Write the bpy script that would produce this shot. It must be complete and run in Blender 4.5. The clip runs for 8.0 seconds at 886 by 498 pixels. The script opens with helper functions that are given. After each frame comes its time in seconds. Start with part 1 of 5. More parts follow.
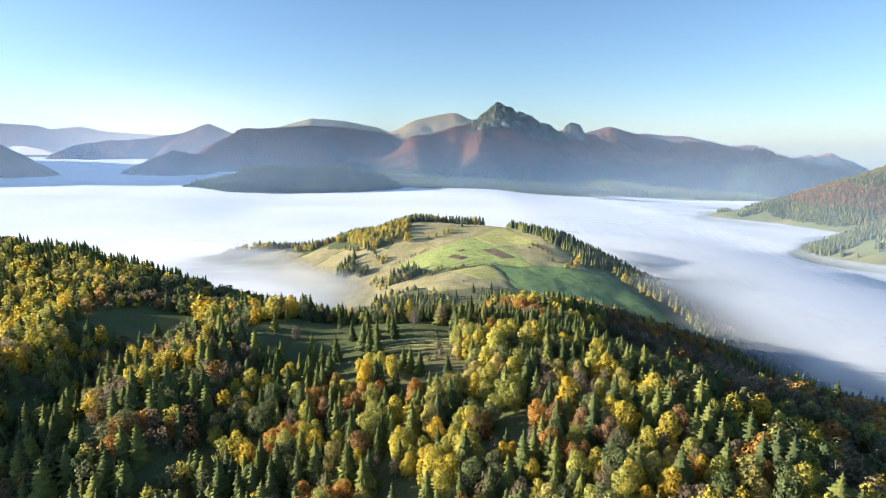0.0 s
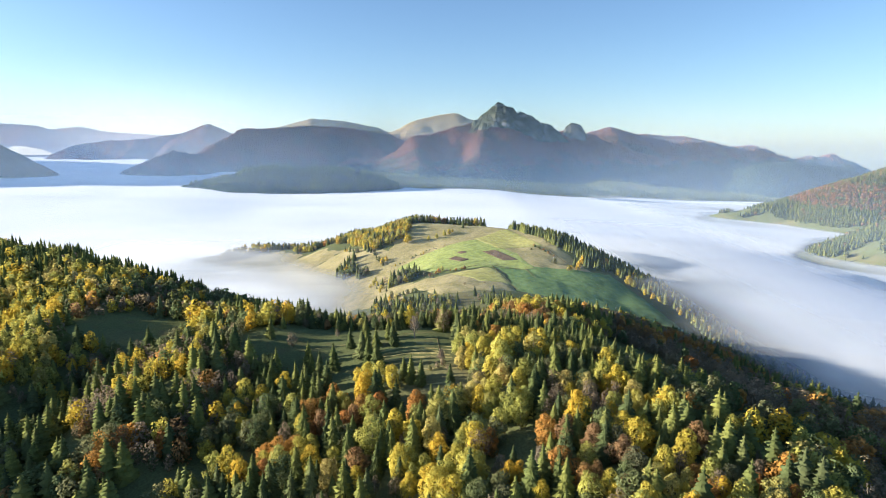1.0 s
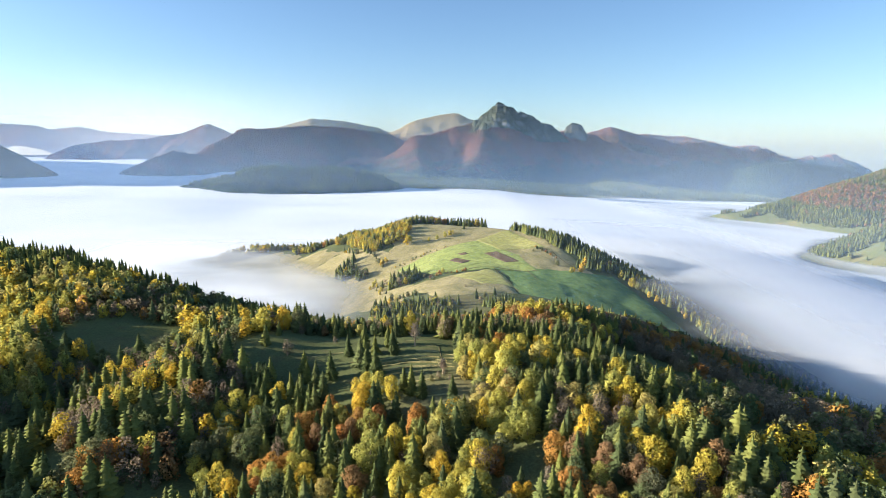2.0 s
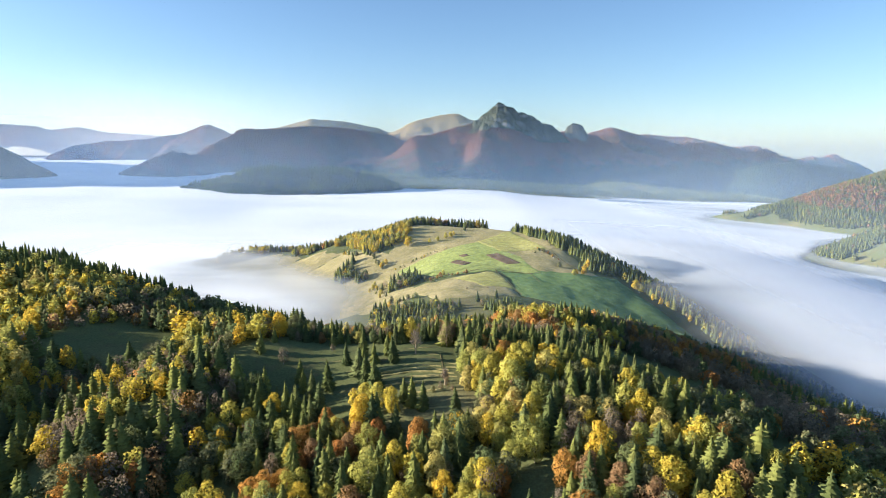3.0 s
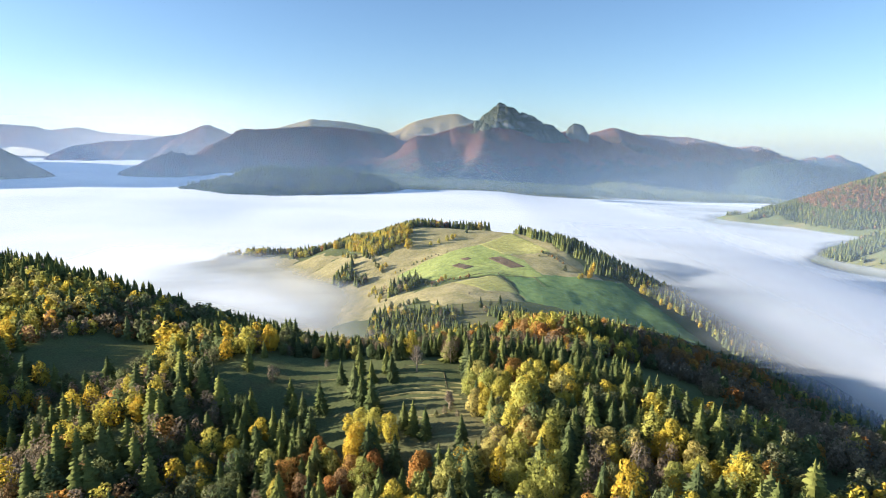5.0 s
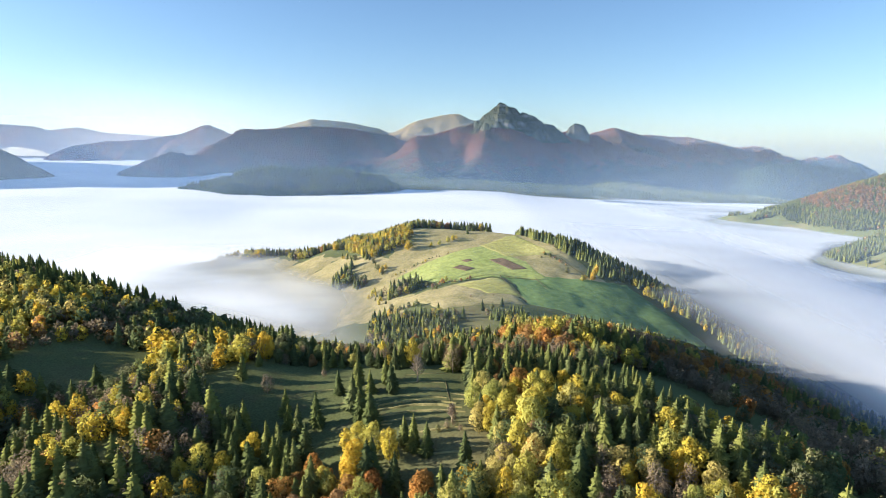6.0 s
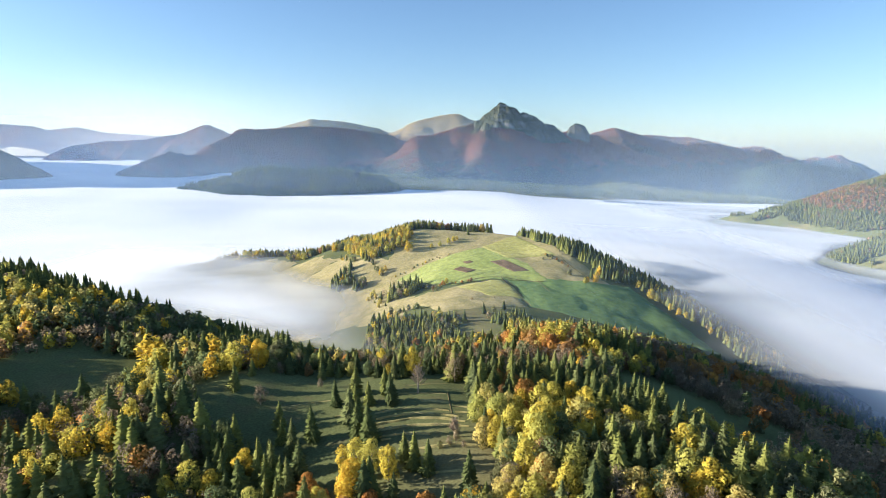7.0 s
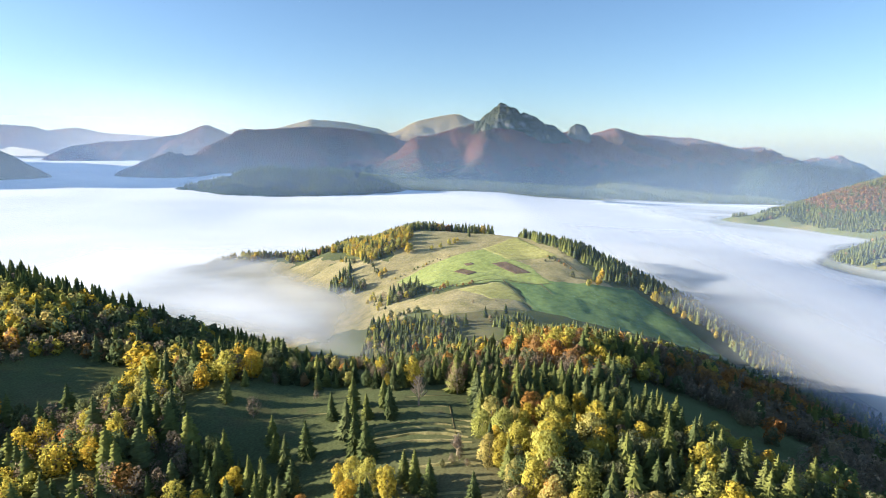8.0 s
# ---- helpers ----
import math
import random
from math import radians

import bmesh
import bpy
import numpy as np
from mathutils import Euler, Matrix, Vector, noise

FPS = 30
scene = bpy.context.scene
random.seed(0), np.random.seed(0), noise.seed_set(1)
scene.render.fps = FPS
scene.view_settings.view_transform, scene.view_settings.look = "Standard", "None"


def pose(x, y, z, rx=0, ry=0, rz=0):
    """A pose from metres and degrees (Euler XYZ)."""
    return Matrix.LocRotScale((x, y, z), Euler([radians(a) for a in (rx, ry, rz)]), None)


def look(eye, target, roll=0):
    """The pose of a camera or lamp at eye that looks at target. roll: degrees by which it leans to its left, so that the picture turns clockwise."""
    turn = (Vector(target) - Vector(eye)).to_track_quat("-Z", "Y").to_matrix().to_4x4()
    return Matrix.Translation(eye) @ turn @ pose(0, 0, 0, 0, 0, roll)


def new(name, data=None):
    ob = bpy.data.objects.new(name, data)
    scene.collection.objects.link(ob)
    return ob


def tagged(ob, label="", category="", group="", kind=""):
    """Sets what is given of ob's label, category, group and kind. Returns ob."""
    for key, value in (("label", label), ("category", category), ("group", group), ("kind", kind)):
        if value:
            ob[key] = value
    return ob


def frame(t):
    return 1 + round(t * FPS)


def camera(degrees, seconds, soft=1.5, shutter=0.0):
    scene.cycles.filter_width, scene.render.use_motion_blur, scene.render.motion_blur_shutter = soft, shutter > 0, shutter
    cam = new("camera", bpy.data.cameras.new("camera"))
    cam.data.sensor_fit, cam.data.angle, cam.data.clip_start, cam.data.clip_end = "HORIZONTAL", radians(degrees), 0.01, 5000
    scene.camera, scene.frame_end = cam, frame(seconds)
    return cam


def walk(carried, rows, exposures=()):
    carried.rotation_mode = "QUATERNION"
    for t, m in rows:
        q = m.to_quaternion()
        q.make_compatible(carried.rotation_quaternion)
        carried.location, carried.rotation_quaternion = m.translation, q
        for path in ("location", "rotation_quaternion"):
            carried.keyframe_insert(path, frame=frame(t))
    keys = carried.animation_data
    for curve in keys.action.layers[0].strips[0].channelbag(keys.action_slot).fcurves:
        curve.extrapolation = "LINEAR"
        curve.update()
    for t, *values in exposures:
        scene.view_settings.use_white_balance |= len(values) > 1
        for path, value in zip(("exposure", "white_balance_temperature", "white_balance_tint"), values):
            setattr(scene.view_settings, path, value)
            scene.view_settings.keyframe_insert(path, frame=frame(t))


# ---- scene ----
# ---- camera and its flight ----
cam = camera(75.7, 8.0, soft=0.7)
METRES, EYE, TILT, LEAN, TURN = 80.0, 300.0, -10.2, 0.0, 0.0
ROWS = [
    (0.0, 0.0, 0.0, 0.0, 0.0, 0.0, 0.0),
    (0.5, -0.0045, 0.065, 0.0113, 0.02, 0.02, -0.02),
    (1.0, -0.0088, 0.1251, 0.0215, 0.03, 0.03, -0.04),
    (1.5, -0.0132, 0.19, 0.0325, 0.04, 0.03, -0.05),
    (3.0, -0.0259, 0.3725, 0.0637, 0.06, 0.08, -0.04),
    (3.5, -0.0305, 0.4367, 0.0745, 0.07, 0.09, -0.04),
    (4.0, -0.0343, 0.4912, 0.0836, 0.08, 0.1, -0.05),
    (4.5, -0.0386, 0.5556, 0.0941, 0.08, 0.11, -0.06),
    (6.0, -0.0505, 0.7375, 0.1257, 0.12, 0.13, -0.06),
    (6.5, -0.0552, 0.8019, 0.1363, 0.11, 0.13, -0.07),
    (7.0, -0.0593, 0.8607, 0.1468, 0.11, 0.13, -0.07),
    (7.5, -0.0635, 0.9247, 0.1576, 0.11, 0.14, -0.08),
    (8.0, -0.0672, 0.9835, 0.1677, 0.12, 0.17, -0.09),
]
walk(cam, [(t, pose(0, 0, EYE, TILT, LEAN, TURN) @ pose(METRES * x, METRES * y, METRES * z, 90 + pitch, roll, yaw)) for t, x, y, z, yaw, pitch, roll in ROWS],
     exposures=[(0.0, 1.5, 6200, 11)])

# ---- sun and sky ----
SUN_ELEV, SUN_AZ = 13.5, 89.0        # degrees; azimuth to the left of the flight
sun_way = Vector((-math.sin(radians(SUN_AZ)) * math.cos(radians(SUN_ELEV)), math.cos(radians(SUN_AZ)) * math.cos(radians(SUN_ELEV)), math.sin(radians(SUN_ELEV))))
world = bpy.data.worlds.new("morning_sky")
scene.world = world
world.use_nodes = True
wn = world.node_tree.nodes
sky = wn.new("ShaderNodeTexSky")
sky.sky_type, sky.sun_disc = "NISHITA", False
sky.sun_elevation, sky.sun_rotation = radians(SUN_ELEV), radians(-SUN_AZ)
sky.air_density, sky.dust_density, sky.ozone_density, sky.altitude = 1.0, 1.0, 3.0, 900
wn["Background"].inputs["Strength"].default_value = 0.076
world.node_tree.links.new(sky.outputs[0], wn["Background"].inputs[0])
sun = new("sun", bpy.data.lights.new("sun", "SUN"))
sun.data.energy, sun.data.angle, sun.data.color = 5.0, radians(0.6), (1.0, 0.88, 0.72)
sun.matrix_world = look((-800, 300, 700), Vector((-800, 300, 700)) - sun_way)

# ---- the lie of the land ----
def fbm(x, y, scale, octaves=4, seed=0):
    """Smooth value noise between about -1 and 1 over arrays."""
    total, amp, norm = np.zeros_like(x, dtype=float), 1.0, 0.0
    for o in range(octaves):
        u, v = x / scale + 17.3 * (seed + o), y / scale - 9.1 * (seed + o)
        iu, iv = np.floor(u), np.floor(v)
        fu, fv = u - iu, v - iv
        fu, fv = fu * fu * (3 - 2 * fu), fv * fv * (3 - 2 * fv)

        def corner(a, b):
            h = np.sin(a * 127.1 + b * 311.7 + seed * 13.7 + o * 5.3) * 43758.5453
            return (h - np.floor(h)) * 2 - 1
        top = corner(iu, iv) * (1 - fu) + corner(iu + 1, iv) * fu
        low = corner(iu, iv + 1) * (1 - fu) + corner(iu + 1, iv + 1) * fu
        total += amp * (top * (1 - fv) + low * fv)
        norm += amp
        amp, scale = amp * 0.5, scale * 0.5
    return total / norm


def spine(x, y, points, slope, round_off, side=0.0):
    """Height of a ridge whose crest runs through points and falls away on both sides (side: steeper to the east)."""
    best = np.full(np.shape(x), -1e4)
    for (ax, ay, az), (bx, by, bz) in zip(points[:-1], points[1:]):
        dx, dy = bx - ax, by - ay
        t = np.clip(((x - ax) * dx + (y - ay) * dy) / (dx * dx + dy * dy), 0, 1)
        ex, ey = x - ax - t * dx, y - ay - t * dy
        d = np.sqrt(ex * ex + ey * ey)
        s = slope * (1 + side * np.clip(ex / 60, -1, 1))
        best = np.maximum(best, az + t * (bz - az) - s * (np.sqrt(d * d + round_off ** 2) - round_off))
    return best


def blend(parts, soft):
    """A maximum with rounded valleys."""
    top = np.max(parts, axis=0)
    return top + soft * np.log(np.sum([np.exp((p - top) / soft) for p in parts], axis=0))


NEAR_RIDGE = [(60, -400, 226), (72, -60, 212), (76, 100, 211), (62, 170, 211), (25, 225, 210), (-15, 268, 209)]
LEFT_RIDGE = [(-15, 268, 208), (-90, 286, 202), (-165, 325, 202), (-265, 400, 211), (-360, 450, 216), (-620, 520, 240), (-900, 500, 215)]
LEFT_SPUR = [(-205, 345, 206), (-198, 275, 204), (-212, 225, 197), (-240, 165, 192), (-270, 80, 200)]
# rise out of view, added so that the hollow beside it lies in shade
SHADOW_KNOLL = [(-440, 172, 257), (-312, 185, 245)]
MID_SPUR = [(-86, 278, 210), (-101, 248, 209), (-115, 222, 202), (-110, 195, 194), (-100, 165, 182)]
EAST_SHOULDER = [(62, 170, 211), (130, 205, 195), (200, 250, 164), (270, 310, 130)]
KNOLL_RIDGE = [(25, 225, 210), (40, 300, 197), (66, 372, 185), (72, 420, 172), (45, 500, 152), (30, 592, 151)]
HILL_RIDGE = [(30, 592, 151), (35, 700, 162), (50, 780, 173), (75, 835, 178), (60, 900, 170)]
HILL_CREST = [(-410, 1010, 106), (-330, 985, 122), (-260, 962, 127), (-150, 930, 144), (-120, 905, 161), (-30, 860, 187), (75, 835, 182), (105, 830, 183), (140, 785, 179), (177, 764, 168), (205, 740, 151), (230, 716, 137), (254, 685, 121), (272, 640, 102), (290, 600, 90)]
EAST_HILL = [(1805, 1900, 322), (1565, 1850, 258), (1354, 1820, 204), (1209, 1850, 140), (1072, 1850, 114), (951, 1860, 92), (890, 1880, 66), (840, 1900, 40)]
EAST_SPUR = [(1210, 1200, 215), (1070, 1170, 178), (905, 1150, 126), (835, 1150, 102), (787, 1150, 80), (740, 1150, 50)]
VALLEY_KNOLL = [(770, 2950, 96), (850, 2960, 128), (960, 2980, 118), (1120, 3010, 92), (1300, 3050, 72)]
FOOT_SLOPES = [(-380, 2800, 172), (-120, 2780, 156), (250, 2790, 136), (650, 2830, 110), (1050, 2880, 88), (1500, 2950, 58), (1800, 3000, 32)]


def fog_top(x, y, bay=1.0):
    """The level of the fog sea, higher up the western valley and in the bay beside the hill."""
    rise = 0.06 * np.maximum(0, y - 1600) * np.clip((600 - x) / 1500, 0, 1) + 0.05 * np.maximum(0, -x - 600) * np.clip((y - 900) / 1500, 0, 1)
    z = 95 + 150 * (1 - np.exp(-rise / 150)) - 0.048 * np.maximum(0, x - 250)
    return z + bay * 43 * np.exp(-((x + 145) / 158) ** 2 - ((y - 690) / 165) ** 2)


def valley(x, y):
    return fog_top(x, y, 0.35) - 55


def ground_height(x, y):
    x, y = np.asarray(x, float), np.asarray(y, float)
    beyond = (x - 140) * 0.73 + (y - 785) * 0.68          # past the hill's wooded brow
    brow = 0.42 * np.logaddexp(0, np.clip((beyond - 6) / 12, -40, 400)) * 12
    near = blend([
        spine(x, y, NEAR_RIDGE, 0.62, 105),
        spine(x, y, LEFT_RIDGE, 0.6, 60),
        spine(x, y, EAST_SHOULDER, 0.55, 60),
        spine(x, y, LEFT_SPUR, 0.62, 18),
        spine(x, y, SHADOW_KNOLL, 1.15, 15),
        spine(x, y, MID_SPUR, 0.55, 18),
        spine(x, y, KNOLL_RIDGE, 0.5, 85),
        spine(x, y, HILL_RIDGE, 0.5, 150, -0.35) - brow,
        spine(x, y, HILL_CREST, 0.5, 45) - brow,
        spine(x, y, EAST_HILL, 0.46, 60),
        spine(x, y, EAST_SPUR, 0.5, 45),
        spine(x, y, VALLEY_KNOLL, 0.3, 40),
        spine(x, y, FOOT_SLOPES, 0.2, 60),
        valley(x, y)], 5.0)
    rough = 1.6 * fbm(x, y, 60, 3, 1) + 0.35 * fbm(x, y, 11, 2, 2)
    return near + rough

# ---- materials ----
def material(name):
    m = bpy.data.materials.new(name)
    m.use_nodes = True
    n = m.node_tree.nodes
    n.clear()
    return m, n, m.node_tree.links, n.new("ShaderNodeOutputMaterial")


def ramp(n, l, source, stops):
    r = n.new("ShaderNodeValToRGB")
    e = r.color_ramp.elements
    while len(e) < len(stops):
        e.new(0.5)
    for s, (p, c) in zip(e, stops):
        s.position, s.color = p, (*c, 1)
    l.new(source, r.inputs[0])
    return r.outputs[0]


def grain(n, l, scale, detail=4.0, space=None, rough=0.55):
    t = n.new("ShaderNodeTexNoise")
    t.inputs["Scale"].default_value, t.inputs["Detail"].default_value, t.inputs["Roughness"].default_value = scale, detail, rough
    if space is not None:
        l.new(space, t.inputs["Vector"])
    return t.outputs["Fac"]


def mixed(n, l, fac, a, b, how="MIX"):
    m = n.new("ShaderNodeMix")
    m.data_type, m.blend_type = "RGBA", how
    for value, slot in ((fac, m.inputs[0]), (a, m.inputs[6]), (b, m.inputs[7])):
        if isinstance(value, (int, float)):
            slot.default_value = value
        elif isinstance(value, tuple):
            slot.default_value = (*value, 1)
        else:
            l.new(value, slot)
    return m.outputs[2]


def calc(n, l, how, a, b=0.0, c=0.0):
    m = n.new("ShaderNodeMath")
    m.operation = how
    for value, slot in zip((a, b, c), m.inputs):
        if isinstance(value, (int, float)):
            slot.default_value = value
        else:
            l.new(value, slot)
    return m.outputs[0]


def between(n, l, value, low, high):
    r = n.new("ShaderNodeMapRange")
    r.interpolation_type = "SMOOTHSTEP"
    l.new(value, r.inputs[0])
    r.inputs[1].default_value, r.inputs[2].default_value = low, high
    return r.outputs[0]


def rough_surface(n, l, out, colour, bump=None, depth=1.0, distance=1.0):
    s = n.new("ShaderNodeBsdfDiffuse")
    s.inputs["Roughness"].default_value = 0.6
    l.new(colour, s.inputs["Color"])
    if bump is not None:
        b = n.new("ShaderNodeBump")
        b.inputs["Strength"].default_value, b.inputs["Distance"].default_value = depth, distance
        l.new(bump, b.inputs["Height"])
        l.new(b.outputs[0], s.inputs["Normal"])
    l.new(s.outputs[0], out.inputs[0])


def grass_material(name, green, dry, soil, dryness):
    m, n, l, out = material(name)
    pos = n.new("ShaderNodeNewGeometry").outputs["Position"]
    big, mid, fine = grain(n, l, 0.012, 4, pos), grain(n, l, 0.09, 5, pos), grain(n, l, 1.3, 4, pos)
    c = mixed(n, l, between(n, l, big, dryness - 0.12, dryness + 0.12), dry, green)
    c = mixed(n, l, calc(n, l, "MULTIPLY", between(n, l, mid, 0.52, 0.75), 0.6), c, soil)
    c = mixed(n, l, 0.5, c, ramp(n, l, fine, [(0.25, (0.25, 0.25, 0.25)), (0.75, (0.8, 0.8, 0.8))]), "OVERLAY")
    rough_surface(n, l, out, c, fine, 0.5, 0.15)
    return m


def leaf_material(name, colours, per_tree="tint", thin=0.36):
    """Foliage; its hue goes from tree to tree along colours and, a little, from spray to spray. The sprays are lit as part of
    their crown: their normals lean towards the way out of the bough (out)."""
    m, n, l, out = material(name)
    if per_tree == "tint":
        a = n.new("ShaderNodeAttribute")
        a.attribute_name = "tint"
        tree = a.outputs["Fac"]
    else:
        tree = n.new("ShaderNodeObjectInfo").outputs["Random"]
    geo = n.new("ShaderNodeNewGeometry")
    k = len(colours) - 1
    c = ramp(n, l, tree, [(i / k, col) for i, col in enumerate(colours)])
    c = mixed(n, l, 0.4, c, ramp(n, l, geo.outputs["Random Per Island"], [(0, (0.3, 0.3, 0.28)), (1, (0.72, 0.72, 0.68))]), "OVERLAY")
    c = mixed(n, l, 0.4, c, ramp(n, l, grain(n, l, 0.55, 3, geo.outputs["Position"]), [(0.3, (0.28, 0.28, 0.28)), (0.7, (0.72, 0.72, 0.72))]), "OVERLAY")
    way = n.new("ShaderNodeAttribute")
    way.attribute_name = "out"
    turned = n.new("ShaderNodeVectorTransform")
    turned.vector_type, turned.convert_from, turned.convert_to = "NORMAL", "OBJECT", "WORLD"
    l.new(way.outputs["Vector"], turned.inputs[0])
    lean = n.new("ShaderNodeMix")
    lean.data_type = "VECTOR"
    lean.inputs[0].default_value = 0.58
    l.new(geo.outputs["Normal"], lean.inputs[4])
    l.new(turned.outputs[0], lean.inputs[5])
    unit = n.new("ShaderNodeVectorMath")
    unit.operation = "NORMALIZE"
    l.new(lean.outputs[1], unit.inputs[0])
    d, t, x = n.new("ShaderNodeBsdfDiffuse"), n.new("ShaderNodeBsdfTranslucent"), n.new("ShaderNodeMixShader")
    x.inputs[0].default_value = thin
    for s in (d, t):
        l.new(c, s.inputs["Color"])
    l.new(unit.outputs[0], d.inputs["Normal"])
    l.new(d.outputs[0], x.inputs[1])
    l.new(t.outputs[0], x.inputs[2])
    l.new(x.outputs[0], out.inputs[0])
    return m


SPRUCE_COL = [(0.078, 0.101, 0.047), (0.132, 0.159, 0.055), (0.224, 0.236, 0.066), (0.113, 0.136, 0.064)]
GOLD_COL = [(0.636, 0.424, 0.061), (0.604, 0.477, 0.077), (0.509, 0.456, 0.1), (0.392, 0.403, 0.116), (0.551, 0.445, 0.154)]
GREEN_COL = [(0.123, 0.162, 0.079), (0.168, 0.207, 0.085), (0.213, 0.218, 0.103), (0.146, 0.155, 0.093)]
RUST_COL = [(0.40, 0.19, 0.065), (0.54, 0.30, 0.08), (0.38, 0.23, 0.09), (0.28, 0.18, 0.10)]
GREY_COL = [(0.258, 0.202, 0.14), (0.314, 0.246, 0.168), (0.224, 0.19, 0.14), (0.347, 0.274, 0.157)]
COLOURS = {"spruce": SPRUCE_COL, "golden": GOLD_COL, "green": GREEN_COL, "rust": RUST_COL, "grey": GREY_COL}
LEAF_THING = {k: leaf_material(k + "_foliage", v, "object", 0.24 if k == "spruce" else 0.36) for k, v in COLOURS.items()}
LEAF_WOOD = {k: leaf_material(k + "_wood", v, "tint", 0.24 if k == "spruce" else 0.36) for k, v in COLOURS.items()}
FAR_BEECH = leaf_material("far_beech_wood", [(0.34, 0.18, 0.09), (0.42, 0.23, 0.11), (0.30, 0.18, 0.10), (0.24, 0.17, 0.10)], "tint")


def bark_material(name, dark, light):
    m, n, l, out = material(name)
    pos = n.new("ShaderNodeTexCoord").outputs["Object"]
    f = grain(n, l, 3.0, 5, pos)
    rough_surface(n, l, out, ramp(n, l, f, [(0.3, dark), (0.7, light)]), f, 0.5, 0.05)
    return m


BARK = bark_material("bark", (0.05, 0.037, 0.027), (0.13, 0.10, 0.08))
TWIGS = bark_material("bare_twigs", (0.30, 0.24, 0.18), (0.50, 0.42, 0.32))
PALE_BARK = bark_material("pale_bark", (0.15, 0.13, 0.10), (0.42, 0.38, 0.32))
MEADOW = grass_material("meadow_grass", (0.13, 0.15, 0.065), (0.21, 0.19, 0.095), (0.15, 0.125, 0.07), 0.4)


def mountain_material(name, low, mid, high, belt, tops):
    """Forested slopes: dark conifers below, beech in autumn colour above the belt's height, grass on the tops."""
    m, n, l, out = material(name)
    pos = n.new("ShaderNodeNewGeometry").outputs["Position"]
    xyz = n.new("ShaderNodeSeparateXYZ")
    l.new(pos, xyz.inputs[0])
    big, mid_n, fine = grain(n, l, 0.004, 5, pos), grain(n, l, 0.02, 5, pos), grain(n, l, 0.085, 3, pos, 0.7)

    def level(amount, noise_fac):
        return calc(n, l, "ADD", xyz.outputs[2], calc(n, l, "MULTIPLY", calc(n, l, "SUBTRACT", noise_fac, 0.5), amount))
    woods = mixed(n, l, between(n, l, level(260.0, mid_n), belt[0], belt[1]), low, mid)
    woods = mixed(n, l, calc(n, l, "MULTIPLY", between(n, l, big, 0.5, 0.62), 0.55), woods, low)
    c = mixed(n, l, between(n, l, level(150.0, mid_n), tops[0], tops[1]), woods, high)
    c = mixed(n, l, 0.8, c, ramp(n, l, fine, [(0.3, (0.16, 0.16, 0.16)), (0.68, (0.84, 0.84, 0.84))]), "OVERLAY")
    rough_surface(n, l, out, c, fine, 0.9, 9.0)
    return m


def rock_material():
    m, n, l, out = material("limestone_crag")
    geo = n.new("ShaderNodeNewGeometry")
    pos = geo.outputs["Position"]
    flat = n.new("ShaderNodeSeparateXYZ")
    l.new(geo.outputs["Normal"], flat.inputs[0])
    f, big = grain(n, l, 0.09, 6, pos, 0.65), grain(n, l, 0.02, 4, pos)
    stone = ramp(n, l, f, [(0.3, (0.16, 0.155, 0.13)), (0.75, (0.36, 0.345, 0.31))])
    scrub = ramp(n, l, f, [(0.3, (0.05, 0.065, 0.035)), (0.7, (0.11, 0.115, 0.065))])
    c = mixed(n, l, between(n, l, calc(n, l, "ADD", flat.outputs[2], calc(n, l, "MULTIPLY", big, 0.5)), 0.5, 0.85), stone, scrub)
    rough_surface(n, l, out, c, f, 0.9, 5.0)
    return m


ROCK = rock_material()


def plain_soil(name, dark, light, scale):
    m, n, l, out = material(name)
    pos = n.new("ShaderNodeNewGeometry").outputs["Position"]
    f, g = grain(n, l, scale, 5, pos, 0.65), grain(n, l, scale * 7, 3, pos)
    c = mixed(n, l, 0.5, ramp(n, l, f, [(0.3, dark), (0.7, light)]), ramp(n, l, g, [(0.3, (0.3, 0.3, 0.3)), (0.7, (0.7, 0.7, 0.7))]), "OVERLAY")
    rough_surface(n, l, out, c, g, 0.7, 0.3)
    return m


PLOUGHED = plain_soil("ploughed_soil", (0.14, 0.105, 0.07), (0.25, 0.185, 0.12), 0.12)
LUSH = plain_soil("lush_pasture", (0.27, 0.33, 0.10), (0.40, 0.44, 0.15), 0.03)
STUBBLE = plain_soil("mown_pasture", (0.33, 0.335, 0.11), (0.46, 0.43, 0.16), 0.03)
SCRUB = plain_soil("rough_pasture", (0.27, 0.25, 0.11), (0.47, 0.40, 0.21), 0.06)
# the slope's shade away from the sun is put into this darker green
SHADED_GREEN = plain_soil("shaded_pasture", (0.13, 0.21, 0.08), (0.2, 0.29, 0.11), 0.025)
HAY = plain_soil("dry_bank_grass", (0.27, 0.25, 0.10), (0.52, 0.45, 0.21), 0.5)
TRACK = plain_soil("worn_track", (0.13, 0.11, 0.05), (0.22, 0.18, 0.09), 0.2)

